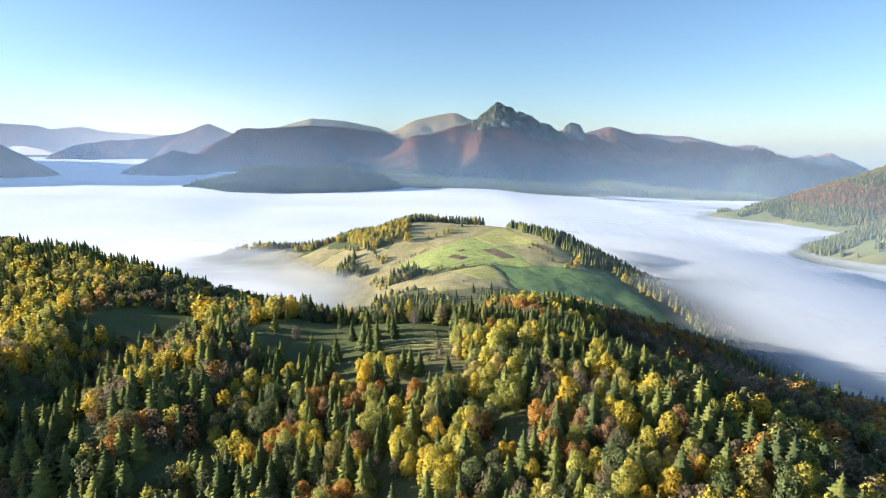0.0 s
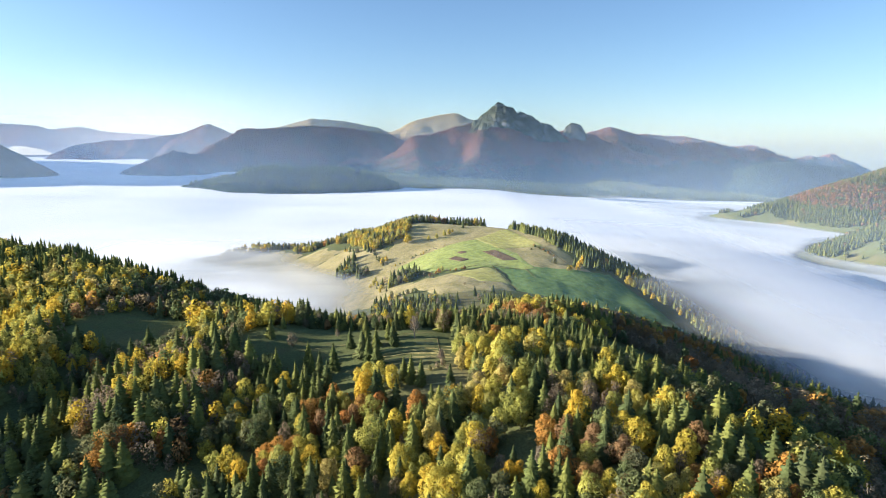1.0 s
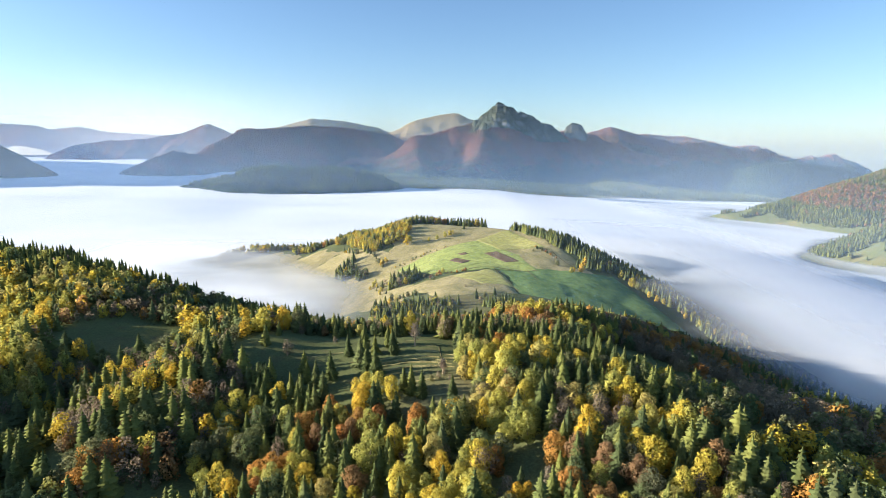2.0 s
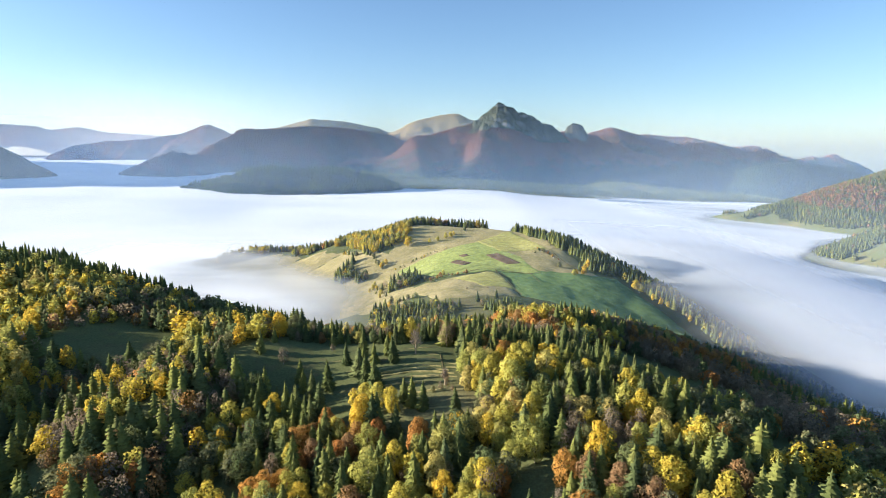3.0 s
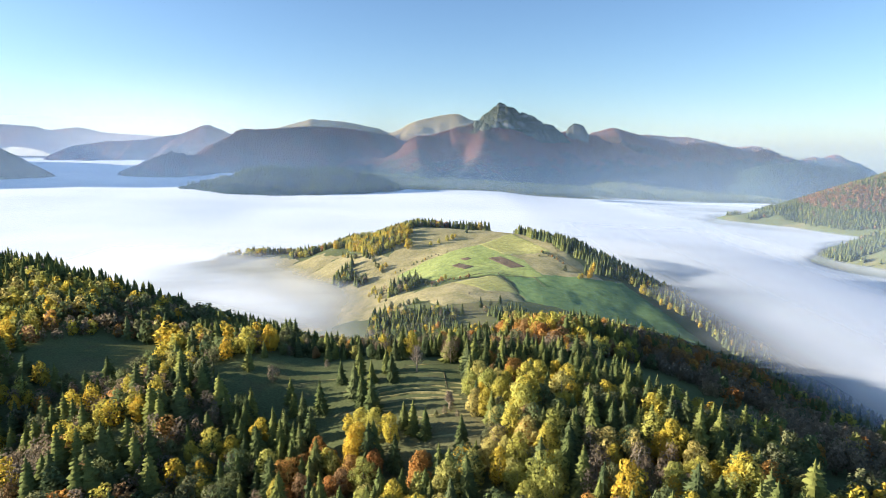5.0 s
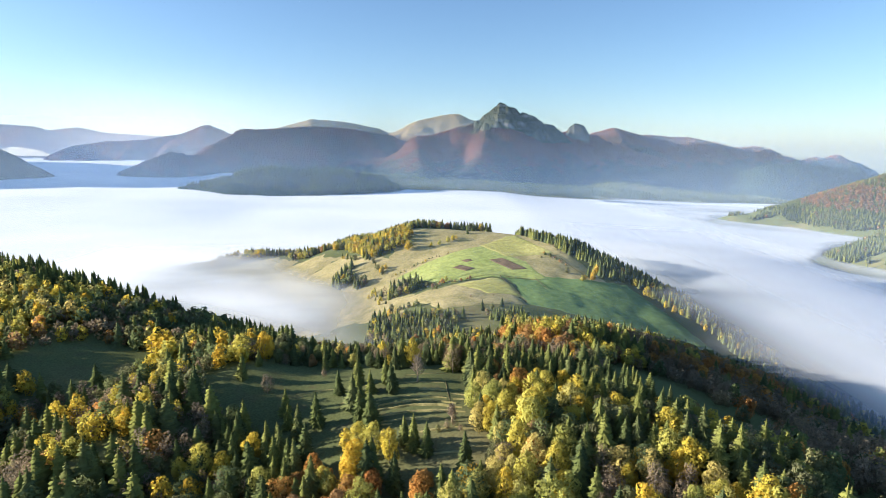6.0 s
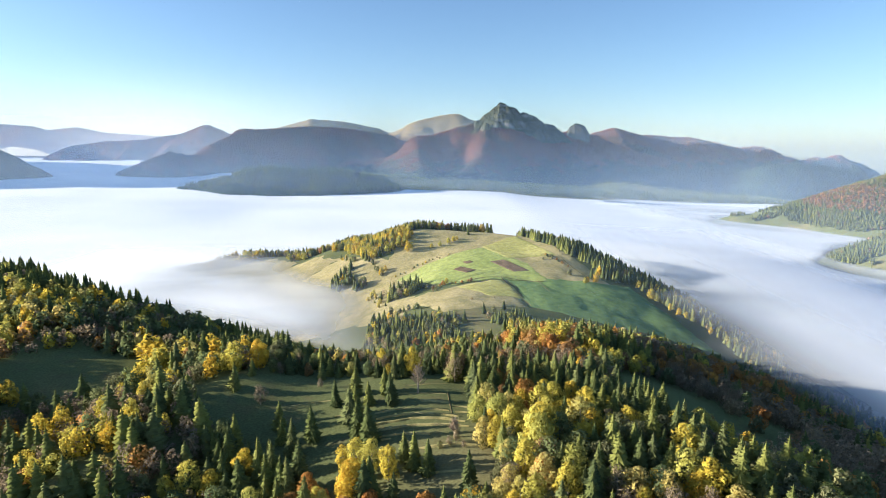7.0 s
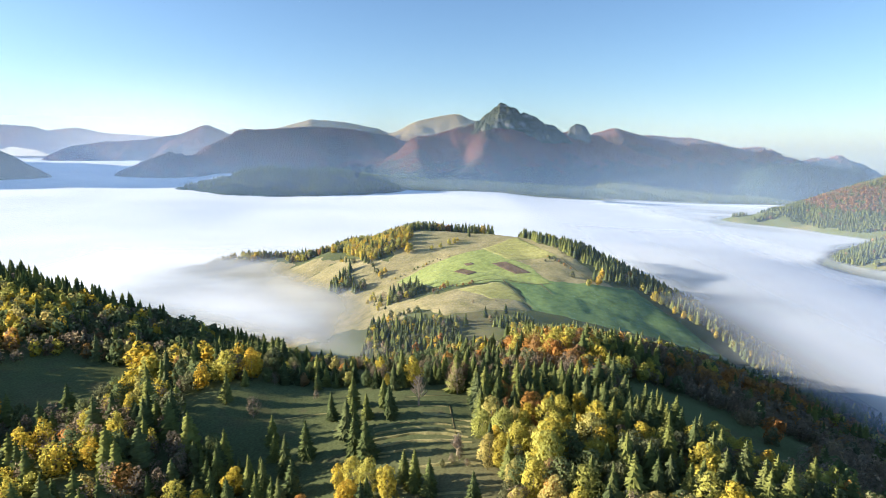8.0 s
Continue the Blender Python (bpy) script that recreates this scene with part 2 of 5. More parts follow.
# ---- building helpers ----
def link_mesh(name, verts, faces, mat, parent=None, smooth=True, attributes=()):
    me = bpy.data.meshes.new(name)
    verts, faces = np.asarray(verts, np.float32), np.asarray(faces, np.int32)
    k = faces.shape[1]
    me.vertices.add(len(verts))
    me.vertices.foreach_set("co", verts.ravel())
    me.loops.add(faces.size)
    me.loops.foreach_set("vertex_index", faces.ravel())
    me.polygons.add(len(faces))
    me.polygons.foreach_set("loop_start", np.arange(0, faces.size, k, dtype=np.int32))
    me.polygons.foreach_set("use_smooth", np.full(len(faces), smooth))
    me.update(calc_edges=True)
    for key, values in attributes:
        values = np.asarray(values, np.float32)
        if values.ndim == 2:
            me.attributes.new(key, "FLOAT_VECTOR", "POINT").data.foreach_set("vector", values.ravel())
        else:
            me.attributes.new(key, "FLOAT", "POINT").data.foreach_set("value", values)
    me.materials.append(mat)
    ob = new(name, me)
    ob.parent = parent
    return ob


def sheet(xs, ys, height):
    """Vertices and quads of a height field over a grid."""
    gx, gy = np.meshgrid(xs, ys)
    gz = height(gx, gy)
    nx, ny = len(xs), len(ys)
    i = (np.arange(ny - 1)[:, None] * nx + np.arange(nx - 1)[None, :]).ravel()
    return np.stack([gx.ravel(), gy.ravel(), gz.ravel()], 1), np.stack([i, i + 1, i + nx + 1, i + nx], 1)


def trimmed(verts, faces, keep):
    """Drop the faces with no kept vertex, and the vertices left over."""
    faces = faces[keep[faces].any(axis=1)]
    used = np.zeros(len(verts), bool)
    used[faces] = True
    return verts[used], (np.cumsum(used) - 1)[faces]


# ---- ground: one sheet, finer towards the middle ----
rings = np.concatenate([[0.0], 6 * 1.0135 ** np.arange(0, 505)])
rings = rings[rings < 40].tolist()[::4] + np.arange(40, 120, 5).tolist() + np.arange(120, 420, 3.0).tolist() + (420 * 1.0125 ** np.arange(0, 198)).tolist()
turns = np.radians(np.concatenate([np.arange(-52, 52, 0.5), np.arange(52, 308.1, 4.0)]))
gr, ga = np.meshgrid(np.array(rings), turns)
gx, gy = gr * np.sin(ga), gr * np.cos(ga)
gv = np.stack([gx.ravel(), gy.ravel(), ground_height(gx, gy).ravel()], 1)
na, nr = len(turns), len(rings)
ii = (np.arange(na - 1)[:, None] * nr + np.arange(nr - 1)[None, :]).ravel()
ground = link_mesh("ground", gv, np.stack([ii, ii + nr, ii + nr + 1, ii + 1], 1)[:, ::-1], MEADOW)
tagged(ground, "rolling grassy ridges and hill meadows above the valley", "ground", kind="structure")

# ---- mountains round the valley ----
MAIN_SPINE = [(55, 3420, 400), (180, 3460, 435), (340, 3500, 495), (545, 3600, 455), (700, 3700, 395), (780, 3720, 392), (950, 3740, 370), (1060, 3740, 315), (1165, 3720, 276), (1335, 3700, 256), (1490, 3680, 236), (1565, 3640, 186), (1660, 3600, 140), (1785, 3560, 80)]
MAIN_SPUR_A = [(210, 3460, 437), (10, 3400, 387), (-165, 3300, 347), (-145, 3100, 267), (-115, 2900, 192), (-85, 2740, 132)]
MAIN_SPUR_B = [(245, 3460, 442), (215, 3250, 342), (185, 3080, 262), (110, 2900, 192), (-45, 2740, 147)]
MAIN_SPUR_C = [(-165, 3300, 300), (-330, 3350, 235), (-560, 3400, 222)]
CRAG = [(170, 3440, 425), (195, 3450, 455), (230, 3460, 490), (275, 3475, 524), (310, 3490, 555), (355, 3500, 556), (400, 3505, 538), (425, 3510, 514), (470, 3520, 500), (520, 3535, 490), (555, 3550, 460), (630, 3590, 438), (705, 3640, 400)]
BALD = [(-350, 4300, 395), (-190, 4500, 505), (-40, 4600, 545), (80, 4650, 565), (230, 4700, 510), (445, 4750, 390)]
LONG_RIDGE = [(-1290, 3000, 235), (-1225, 3150, 315), (-1150, 3350, 395), (-990, 3600, 410), (-860, 3800, 430), (-675, 4000, 425), (-380, 4150, 380), (-180, 4200, 290)]
LONG_TOP = [(-1240, 4350, 440), (-1005, 4450, 510), (-765, 4550, 495), (-560, 4650, 455), (-295, 4750, 365)]
RED_HILL = [(-1440, 2750, 215), (-1370, 2780, 250), (-1325, 2850, 275), (-1290, 3000, 250), (-1165, 3100, 210)]
LOW_HILL = [(-995, 2300, 155), (-875, 2320, 180), (-795, 2350, 205), (-715, 2400, 220), (-630, 2430, 210), (-540, 2450, 210), (-425, 2480, 205), (-340, 2500, 190), (-275, 2500, 155)]
LEFT_PEAK = [(-2555, 4000, 285), (-2400, 4150, 355), (-2190, 4250, 345), (-1985, 4400, 390), (-1815, 4500, 470), (-1670, 4600, 395), (-1440, 4700, 290)]
FAR_WEST = [(-4205, 4650, 495), (-3530, 4650, 480), (-3265, 4650, 465), (-3065, 4650, 420), (-2915, 4650, 360), (-2830, 4650, 290)]
FAR_RANGE = [(-3415, 4830, 435), (-3225, 4830, 440), (-3010, 4830, 465), (-2805, 4830, 420), (-2570, 4830, 405), (-2285, 4830, 390), (-1910, 4830, 365)]
WEST_HILL = [(-2975, 2400, 435), (-2455, 2450, 380), (-2055, 2500, 330), (-1930, 2520, 295), (-1875, 2540, 255), (-1830, 2560, 230)]
# high ground out of view, added to throw shade over the western fog
SHADOW_RIDGE = [(-2985, 2230, 520), (-2975, 2420, 640), (-3150, 3100, 640), (-3300, 3400, 560)]
EAST_RANGE = [(830, 3950, 355), (1145, 4050, 435), (1410, 4200, 390), (1575, 4250, 390), (1800, 4300, 370), (2150, 4400, 290), (2370, 4450, 290), (2555, 4500, 245), (2865, 4600, 210), (3120, 4650, 230), (3405, 4750, 145), (3640, 4800, 95), (4385, 4850, -30)]
EAST_SHADE = [(1330, 3640, 170), (1560, 3500, 150), (1700, 3400, 155), (1815, 3380, 190), (2050, 3450, 208), (2230, 3520, 193), (2425, 3600, 160), (2625, 3700, 100), (2915, 3800, -5)]

BEECH, SPRUCEWOOD, HAYGRASS = (0.20, 0.095, 0.06), (0.05, 0.075, 0.05), (0.36, 0.28, 0.13)
WOODED = mountain_material("mixed_mountain_forest", SPRUCEWOOD, BEECH, (0.17, 0.11, 0.06), (165, 250), (430, 560))
GRASSY = mountain_material("grassy_summit_slopes", BEECH, (0.16, 0.11, 0.05), HAYGRASS, (200, 300), (330, 420))
CONIFER = mountain_material("dark_conifer_forest", SPRUCEWOOD, (0.07, 0.075, 0.04), (0.10, 0.09, 0.05), (200, 330), (330, 450))


def mountain(name, label, spines, slope, step, mat, rough=22.0, margin=900, soft=9.0, seed=3):
    every = np.array([p for s in spines for p in s], float)
    x0, y0 = every[:, 0].min() - margin, every[:, 1].min() - margin
    x1, y1 = every[:, 0].max() + margin, min(every[:, 1].max() + margin, 4960)
    x0, x1 = max(x0, -4900), min(x1, 4900)

    def height(x, y):
        h = blend([spine(x, y, s, slope * (1.05 if k else 1.0), 25) for k, s in enumerate(spines)], soft)
        fall = np.clip((every[:, 2].max() - h) / 180, 0.16, 1)
        gullies = -np.abs(fbm(x, y, 300, 4, seed)) * rough * 2.2 + rough * 0.5
        return h + fall * gullies + 9.0 * fall * fbm(x, y, 95, 3, seed + 2) + 5.0 * fbm(x, y, 24, 2, seed + 4)
    v, f = sheet(np.arange(x0, x1, step), np.arange(y0, y1, step), height)
    v, f = trimmed(v, f, v[:, 2] > fog_top(v[:, 0], v[:, 1]) - 40)
    return tagged(link_mesh(name, v, f, mat), label, "mountain", kind="structure"), height


_, main_height = mountain("mountain_main", "steep wooded mountain with a craggy summit, beech turning red", [MAIN_SPINE, MAIN_SPUR_A, MAIN_SPUR_B, MAIN_SPUR_C], 0.86, 9, WOODED, 24)


def crag(name, label, points, slope, reach, step, jag, seed):
    """Bare broken rock standing on a mountain."""
    pts = np.array(points, float)

    def height(x, y):
        h = spine(x, y, points, slope, 4)
        teeth = np.abs(fbm(x, y, 48, 4, seed)) * jag * 2 - jag * 0.6
        cliffs = 5 * np.round(fbm(x, y, 70, 3, seed + 1) * 4) / 2
        return h + teeth + cliffs
    v, f = sheet(np.arange(pts[:, 0].min() - reach, pts[:, 0].max() + reach, step), np.arange(pts[:, 1].min() - reach, pts[:, 1].max() + reach, step), height)
    v, f = trimmed(v, f, v[:, 2] > pts[:, 2].min() - reach * slope * 0.75)
    tagged(link_mesh(name, v, f, ROCK, smooth=False), label, "rock", kind="structure")


crag("summit_crag", "jagged grey limestone crag on the mountain top", CRAG, 0.95, 100, 4.0, 15, 21)
crag("rock_tower", "pale limestone rock tower on the mountain shoulder", [(768, 3690, 395), (778, 3688, 432), (805, 3690, 450), (840, 3690, 450), (868, 3692, 436), (890, 3696, 405)], 2.3, 50, 3.0, 7, 23)
mountain("mountain_bald", "rounded mountain with bare yellow grass on top", [BALD], 0.5, 14, GRASSY, 14, 500)
_, long_height = mountain("mountain_long", "long shaded forest ridge with autumn beech wood", [LONG_RIDGE], 0.8, 10, WOODED, 26, 700)
mountain("mountain_plateau", "broad flat-topped mountain with grassy brown crest", [LONG_TOP], 0.5, 12, GRASSY, 14, 600)
_, red_height = mountain("mountain_red", "low foothill with red beech trees", [RED_HILL], 0.62, 9, WOODED, 18, 300)
_, low_hill_height = mountain("mountain_low", "low dark conifer hill standing in the fog", [LOW_HILL], 0.45, 7, CONIFER, 16, 260)
mountain("mountain_peak", "distant dome-shaped wooded peak in haze", [LEFT_PEAK], 0.5, 12, WOODED, 34, 500)
mountain("mountain_west", "pale hazy mountain range at the valley's end", [FAR_WEST], 0.4, 22, WOODED, 12, 400)
mountain("mountain_range", "faint blue mountain range on the horizon", [FAR_RANGE], 0.5, 22, WOODED, 12, 300)
# the second spine is never seen; it is added for its shadow
mountain("mountain_hill", "dark wooded hillside reaching down into the fog", [WEST_HILL, SHADOW_RIDGE], 0.7, 12, CONIFER, 22, 500)
_, east_height = mountain("mountain_east", "long mountain range with bare knolls and red woods", [EAST_RANGE], 0.75, 12, WOODED, 40, 600)
_, shade_height = mountain("mountain_shade", "dark shaded wooded mountain foot above the fog", [EAST_SHADE], 0.8, 12, CONIFER, 22, 400)

def mountain_wood(name, label, height, span, gap, mat, top, share):
    """The crowns of a far forest: pointed conifers and, above their belt, domed beeches, on the slopes that face the valley."""
    dice = np.random.default_rng(5)
    x, y = (a.ravel() for a in np.meshgrid(np.arange(span[0], span[1], gap), np.arange(span[2], span[3], gap)))
    x, y = x + dice.uniform(-0.5, 0.5, x.size) * gap, y + dice.uniform(-0.5, 0.5, x.size) * gap
    z = height(x, y)
    keep = (z > fog_top(x, y) + 2) & (z < top + 40 * fbm(x, y, 90, 2, 81)) & (height(x, y - 30) < z + 8) & (fbm(x, y, 70, 3, 82) > share)
    x, y, z = x[keep], y[keep], z[keep]
    r, h = gap * dice.uniform(0.4, 0.62, x.size), gap * dice.uniform(0.4, 0.85, x.size)
    belly = np.where(z + 60 * fbm(x, y, 60, 2, 83) > 235, 0.92, 0.55)
    turn = dice.uniform(0, 6.28, x.size)
    rings = []
    for wide, level in ((1.0, -0.25), (belly, 0.5)):
        for k in range(5):
            a = turn + k * 2 * math.pi / 5
            rings.append(np.stack([x + r * wide * np.cos(a), y + r * wide * np.sin(a), z + h * level], 1))
    v = np.stack(rings + [np.stack([x, y, z + h], 1)], 1)
    one = np.array([(k, (k + 1) % 5, 5 + k) for k in range(5)] + [((k + 1) % 5, 5 + (k + 1) % 5, 5 + k) for k in range(5)] + [(5 + k, 5 + (k + 1) % 5, 10) for k in range(5)])
    f = (np.arange(x.size)[:, None, None] * 11 + one[None]).reshape(-1, 3)
    tagged(link_mesh(name, v.reshape(-1, 3), f, mat, smooth=True), label, "forest", "mountain woods", "stuff")


mountain_wood("mountain_wood", "mixed forest with red beech on the main mountain", main_height, (-560, 1700, 2620, 3760), 9, WOODED, 410, -0.5)
mountain_wood("mountain_wood", "shaded autumn forest on the long ridge", long_height, (-1500, -150, 2850, 4180), 10.5, WOODED, 460, -0.45)
mountain_wood("mountain_wood", "red beech wood on the foothill", red_height, (-1620, -1050, 2600, 3150), 10, WOODED, 400, -0.5)
mountain_wood("mountain_wood", "dark conifer forest on the shaded mountain foot", shade_height, (1250, 2950, 3200, 3800), 14, CONIFER, 400, -0.5)
mountain_wood("mountain_wood", "thin high forest on the eastern range", east_height, (900, 3700, 3700, 4650), 16, WOODED, 330, -0.2)

# ---- fog sea and valley haze ----
def fog_material(name, white, full, gap, cover):
    """Fog that thins out where the ground comes up through it; depth: metres of fog below the sheet."""
    m, n, l, out = material(name)
    pos = n.new("ShaderNodeNewGeometry").outputs["Position"]
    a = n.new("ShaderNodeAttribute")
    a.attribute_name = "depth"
    stretch = n.new("ShaderNodeMapping")
    stretch.inputs["Scale"].default_value = (0.6, 1.0, 1.0)
    l.new(pos, stretch.inputs[0])
    wisps = grain(n, l, 0.0028, 3, stretch.outputs[0], 0.5)
    fine = grain(n, l, 0.009, 3, stretch.outputs[0], 0.6)
    w = calc(n, l, "ADD", calc(n, l, "MULTIPLY", wisps, 0.75), calc(n, l, "MULTIPLY", fine, 0.25))
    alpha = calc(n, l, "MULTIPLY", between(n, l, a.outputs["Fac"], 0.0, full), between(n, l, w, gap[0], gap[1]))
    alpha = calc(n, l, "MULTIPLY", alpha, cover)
    first, again, mix, clear, veil = (n.new("ShaderNode" + k) for k in ("BsdfDiffuse", "BsdfDiffuse", "AddShader", "BsdfTransparent", "MixShader"))
    billows = between(n, l, w, 0.32, 0.66)
    for s, k in ((first, 1.0), (again, 0.72)):        # the second: added colour for light scattered more than once within the fog
        l.new(mixed(n, l, billows, tuple(c * k * t for c, t in zip(white, (0.86, 0.885, 0.9))), tuple(c * k for c in white)), s.inputs["Color"])
    l.new(first.outputs[0], mix.inputs[0])
    l.new(again.outputs[0], mix.inputs[1])
    l.new(alpha, veil.inputs[0])
    l.new(clear.outputs[0], veil.inputs[1])
    l.new(mix.outputs[0], veil.inputs[2])
    l.new(veil.outputs[0], out.inputs[0])
    return m


def fog_layer(lift, mat, span, step, waves, bay=1.0, thinning=0.3):
    x0, x1, y0, y1 = span
    v, f = sheet(np.arange(x0, x1, step), np.arange(y0, y1, step),
                 lambda x, y: fog_top(x, y, bay) + lift + waves * (fbm(x, y, 520, 2, 7) + 0.12 * fbm(x, y, 170, 2, 8)))
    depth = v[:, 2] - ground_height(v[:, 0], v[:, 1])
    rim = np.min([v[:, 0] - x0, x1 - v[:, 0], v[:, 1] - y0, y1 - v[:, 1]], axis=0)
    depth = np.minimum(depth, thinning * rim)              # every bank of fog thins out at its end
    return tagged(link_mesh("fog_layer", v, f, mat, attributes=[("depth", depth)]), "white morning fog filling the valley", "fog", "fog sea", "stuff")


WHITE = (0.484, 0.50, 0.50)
# brightened to make up for light lost between stacked sheets
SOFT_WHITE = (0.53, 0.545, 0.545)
# bluish shade of hill and ridge put into the fog colour
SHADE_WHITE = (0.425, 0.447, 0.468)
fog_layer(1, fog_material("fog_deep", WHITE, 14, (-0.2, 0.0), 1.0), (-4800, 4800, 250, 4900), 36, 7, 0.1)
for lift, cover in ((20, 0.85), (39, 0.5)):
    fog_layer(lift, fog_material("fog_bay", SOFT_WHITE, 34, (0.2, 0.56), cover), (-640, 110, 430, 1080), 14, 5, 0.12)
# fog sheets raised above the hill's shadow, added to lighten the shaded fog
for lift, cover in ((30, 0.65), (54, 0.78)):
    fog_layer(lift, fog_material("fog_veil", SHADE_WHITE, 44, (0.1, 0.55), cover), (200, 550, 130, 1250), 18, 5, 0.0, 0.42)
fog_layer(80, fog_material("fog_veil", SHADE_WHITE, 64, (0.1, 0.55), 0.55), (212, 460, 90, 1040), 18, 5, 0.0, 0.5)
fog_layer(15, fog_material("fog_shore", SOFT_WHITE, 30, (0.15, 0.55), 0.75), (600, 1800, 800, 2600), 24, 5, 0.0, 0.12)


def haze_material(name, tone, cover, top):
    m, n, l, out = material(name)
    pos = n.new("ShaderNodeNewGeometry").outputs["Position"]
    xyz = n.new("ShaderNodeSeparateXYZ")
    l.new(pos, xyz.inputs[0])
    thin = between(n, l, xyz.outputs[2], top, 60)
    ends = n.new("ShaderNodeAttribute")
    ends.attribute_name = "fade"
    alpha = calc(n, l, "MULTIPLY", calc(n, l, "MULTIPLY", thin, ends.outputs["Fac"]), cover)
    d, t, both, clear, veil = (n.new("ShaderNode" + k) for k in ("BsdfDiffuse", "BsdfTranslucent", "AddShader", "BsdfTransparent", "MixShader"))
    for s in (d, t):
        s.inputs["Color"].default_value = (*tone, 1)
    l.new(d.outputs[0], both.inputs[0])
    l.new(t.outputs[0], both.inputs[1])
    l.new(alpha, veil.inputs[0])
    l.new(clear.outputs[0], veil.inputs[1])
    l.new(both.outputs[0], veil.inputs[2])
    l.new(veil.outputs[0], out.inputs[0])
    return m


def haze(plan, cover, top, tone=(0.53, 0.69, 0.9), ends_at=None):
    """An upright half-clear sheet standing on the fog along a line of the plan, its tint put in for valley haze;
    ends_at: where it has thinned out, going east.
    """
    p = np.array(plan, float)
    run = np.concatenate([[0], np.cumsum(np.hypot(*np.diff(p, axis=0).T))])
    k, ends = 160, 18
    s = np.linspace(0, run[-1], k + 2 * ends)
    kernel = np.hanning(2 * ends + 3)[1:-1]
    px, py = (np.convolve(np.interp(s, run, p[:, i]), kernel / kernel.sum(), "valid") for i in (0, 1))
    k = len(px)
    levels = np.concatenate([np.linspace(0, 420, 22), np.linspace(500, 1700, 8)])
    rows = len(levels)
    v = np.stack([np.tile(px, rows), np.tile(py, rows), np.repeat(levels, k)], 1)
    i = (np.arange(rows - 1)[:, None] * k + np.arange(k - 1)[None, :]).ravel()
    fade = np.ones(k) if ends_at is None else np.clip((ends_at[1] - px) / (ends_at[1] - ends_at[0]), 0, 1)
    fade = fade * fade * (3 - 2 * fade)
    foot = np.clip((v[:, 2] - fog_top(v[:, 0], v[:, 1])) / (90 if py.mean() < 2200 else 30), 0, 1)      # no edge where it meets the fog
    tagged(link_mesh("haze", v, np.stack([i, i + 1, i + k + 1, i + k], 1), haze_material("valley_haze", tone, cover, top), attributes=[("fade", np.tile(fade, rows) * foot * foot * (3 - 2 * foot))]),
           "thin blue morning haze over the valley", "haze", "valley haze", "stuff")


# whiter tint, put in for the brighter haze over the west
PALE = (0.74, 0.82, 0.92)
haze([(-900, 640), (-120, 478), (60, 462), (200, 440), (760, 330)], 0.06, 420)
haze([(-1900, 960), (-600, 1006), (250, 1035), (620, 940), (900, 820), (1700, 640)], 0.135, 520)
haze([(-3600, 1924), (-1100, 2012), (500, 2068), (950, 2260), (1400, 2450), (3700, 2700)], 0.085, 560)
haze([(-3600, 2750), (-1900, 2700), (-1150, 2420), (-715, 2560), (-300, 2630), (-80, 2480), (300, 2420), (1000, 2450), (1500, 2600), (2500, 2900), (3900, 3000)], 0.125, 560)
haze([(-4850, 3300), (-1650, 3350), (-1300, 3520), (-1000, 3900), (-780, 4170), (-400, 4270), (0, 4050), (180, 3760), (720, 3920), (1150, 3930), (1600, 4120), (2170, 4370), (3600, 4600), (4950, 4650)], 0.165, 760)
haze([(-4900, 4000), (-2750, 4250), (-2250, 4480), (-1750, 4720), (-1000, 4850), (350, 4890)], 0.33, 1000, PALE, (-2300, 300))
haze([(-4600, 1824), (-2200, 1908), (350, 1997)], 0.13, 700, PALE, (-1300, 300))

# ---- trees ----
rng = np.random.default_rng(11)


def tube(points, radii, sides=6):
    """A tapered limb along points."""
    v, f = [], []
    for k, (p, r) in enumerate(zip(points, radii)):
        for s in range(sides):
            a = 2 * math.pi * s / sides
            v.append((p[0] + r * math.cos(a), p[1] + r * math.sin(a), p[2]))
        if k:
            b = (k - 1) * sides
            for s in range(sides):
                n = (s + 1) % sides
                f += [(b + s, b + n, b + sides + n), (b + s, b + sides + n, b + sides + s)]
    return np.array(v), np.array(f)


def joined(pieces):
    vs, fs, off = [], [], 0
    for v, f in pieces:
        vs.append(v)
        fs.append(f + off)
        off += len(v)
    return np.concatenate(vs), np.concatenate(fs)


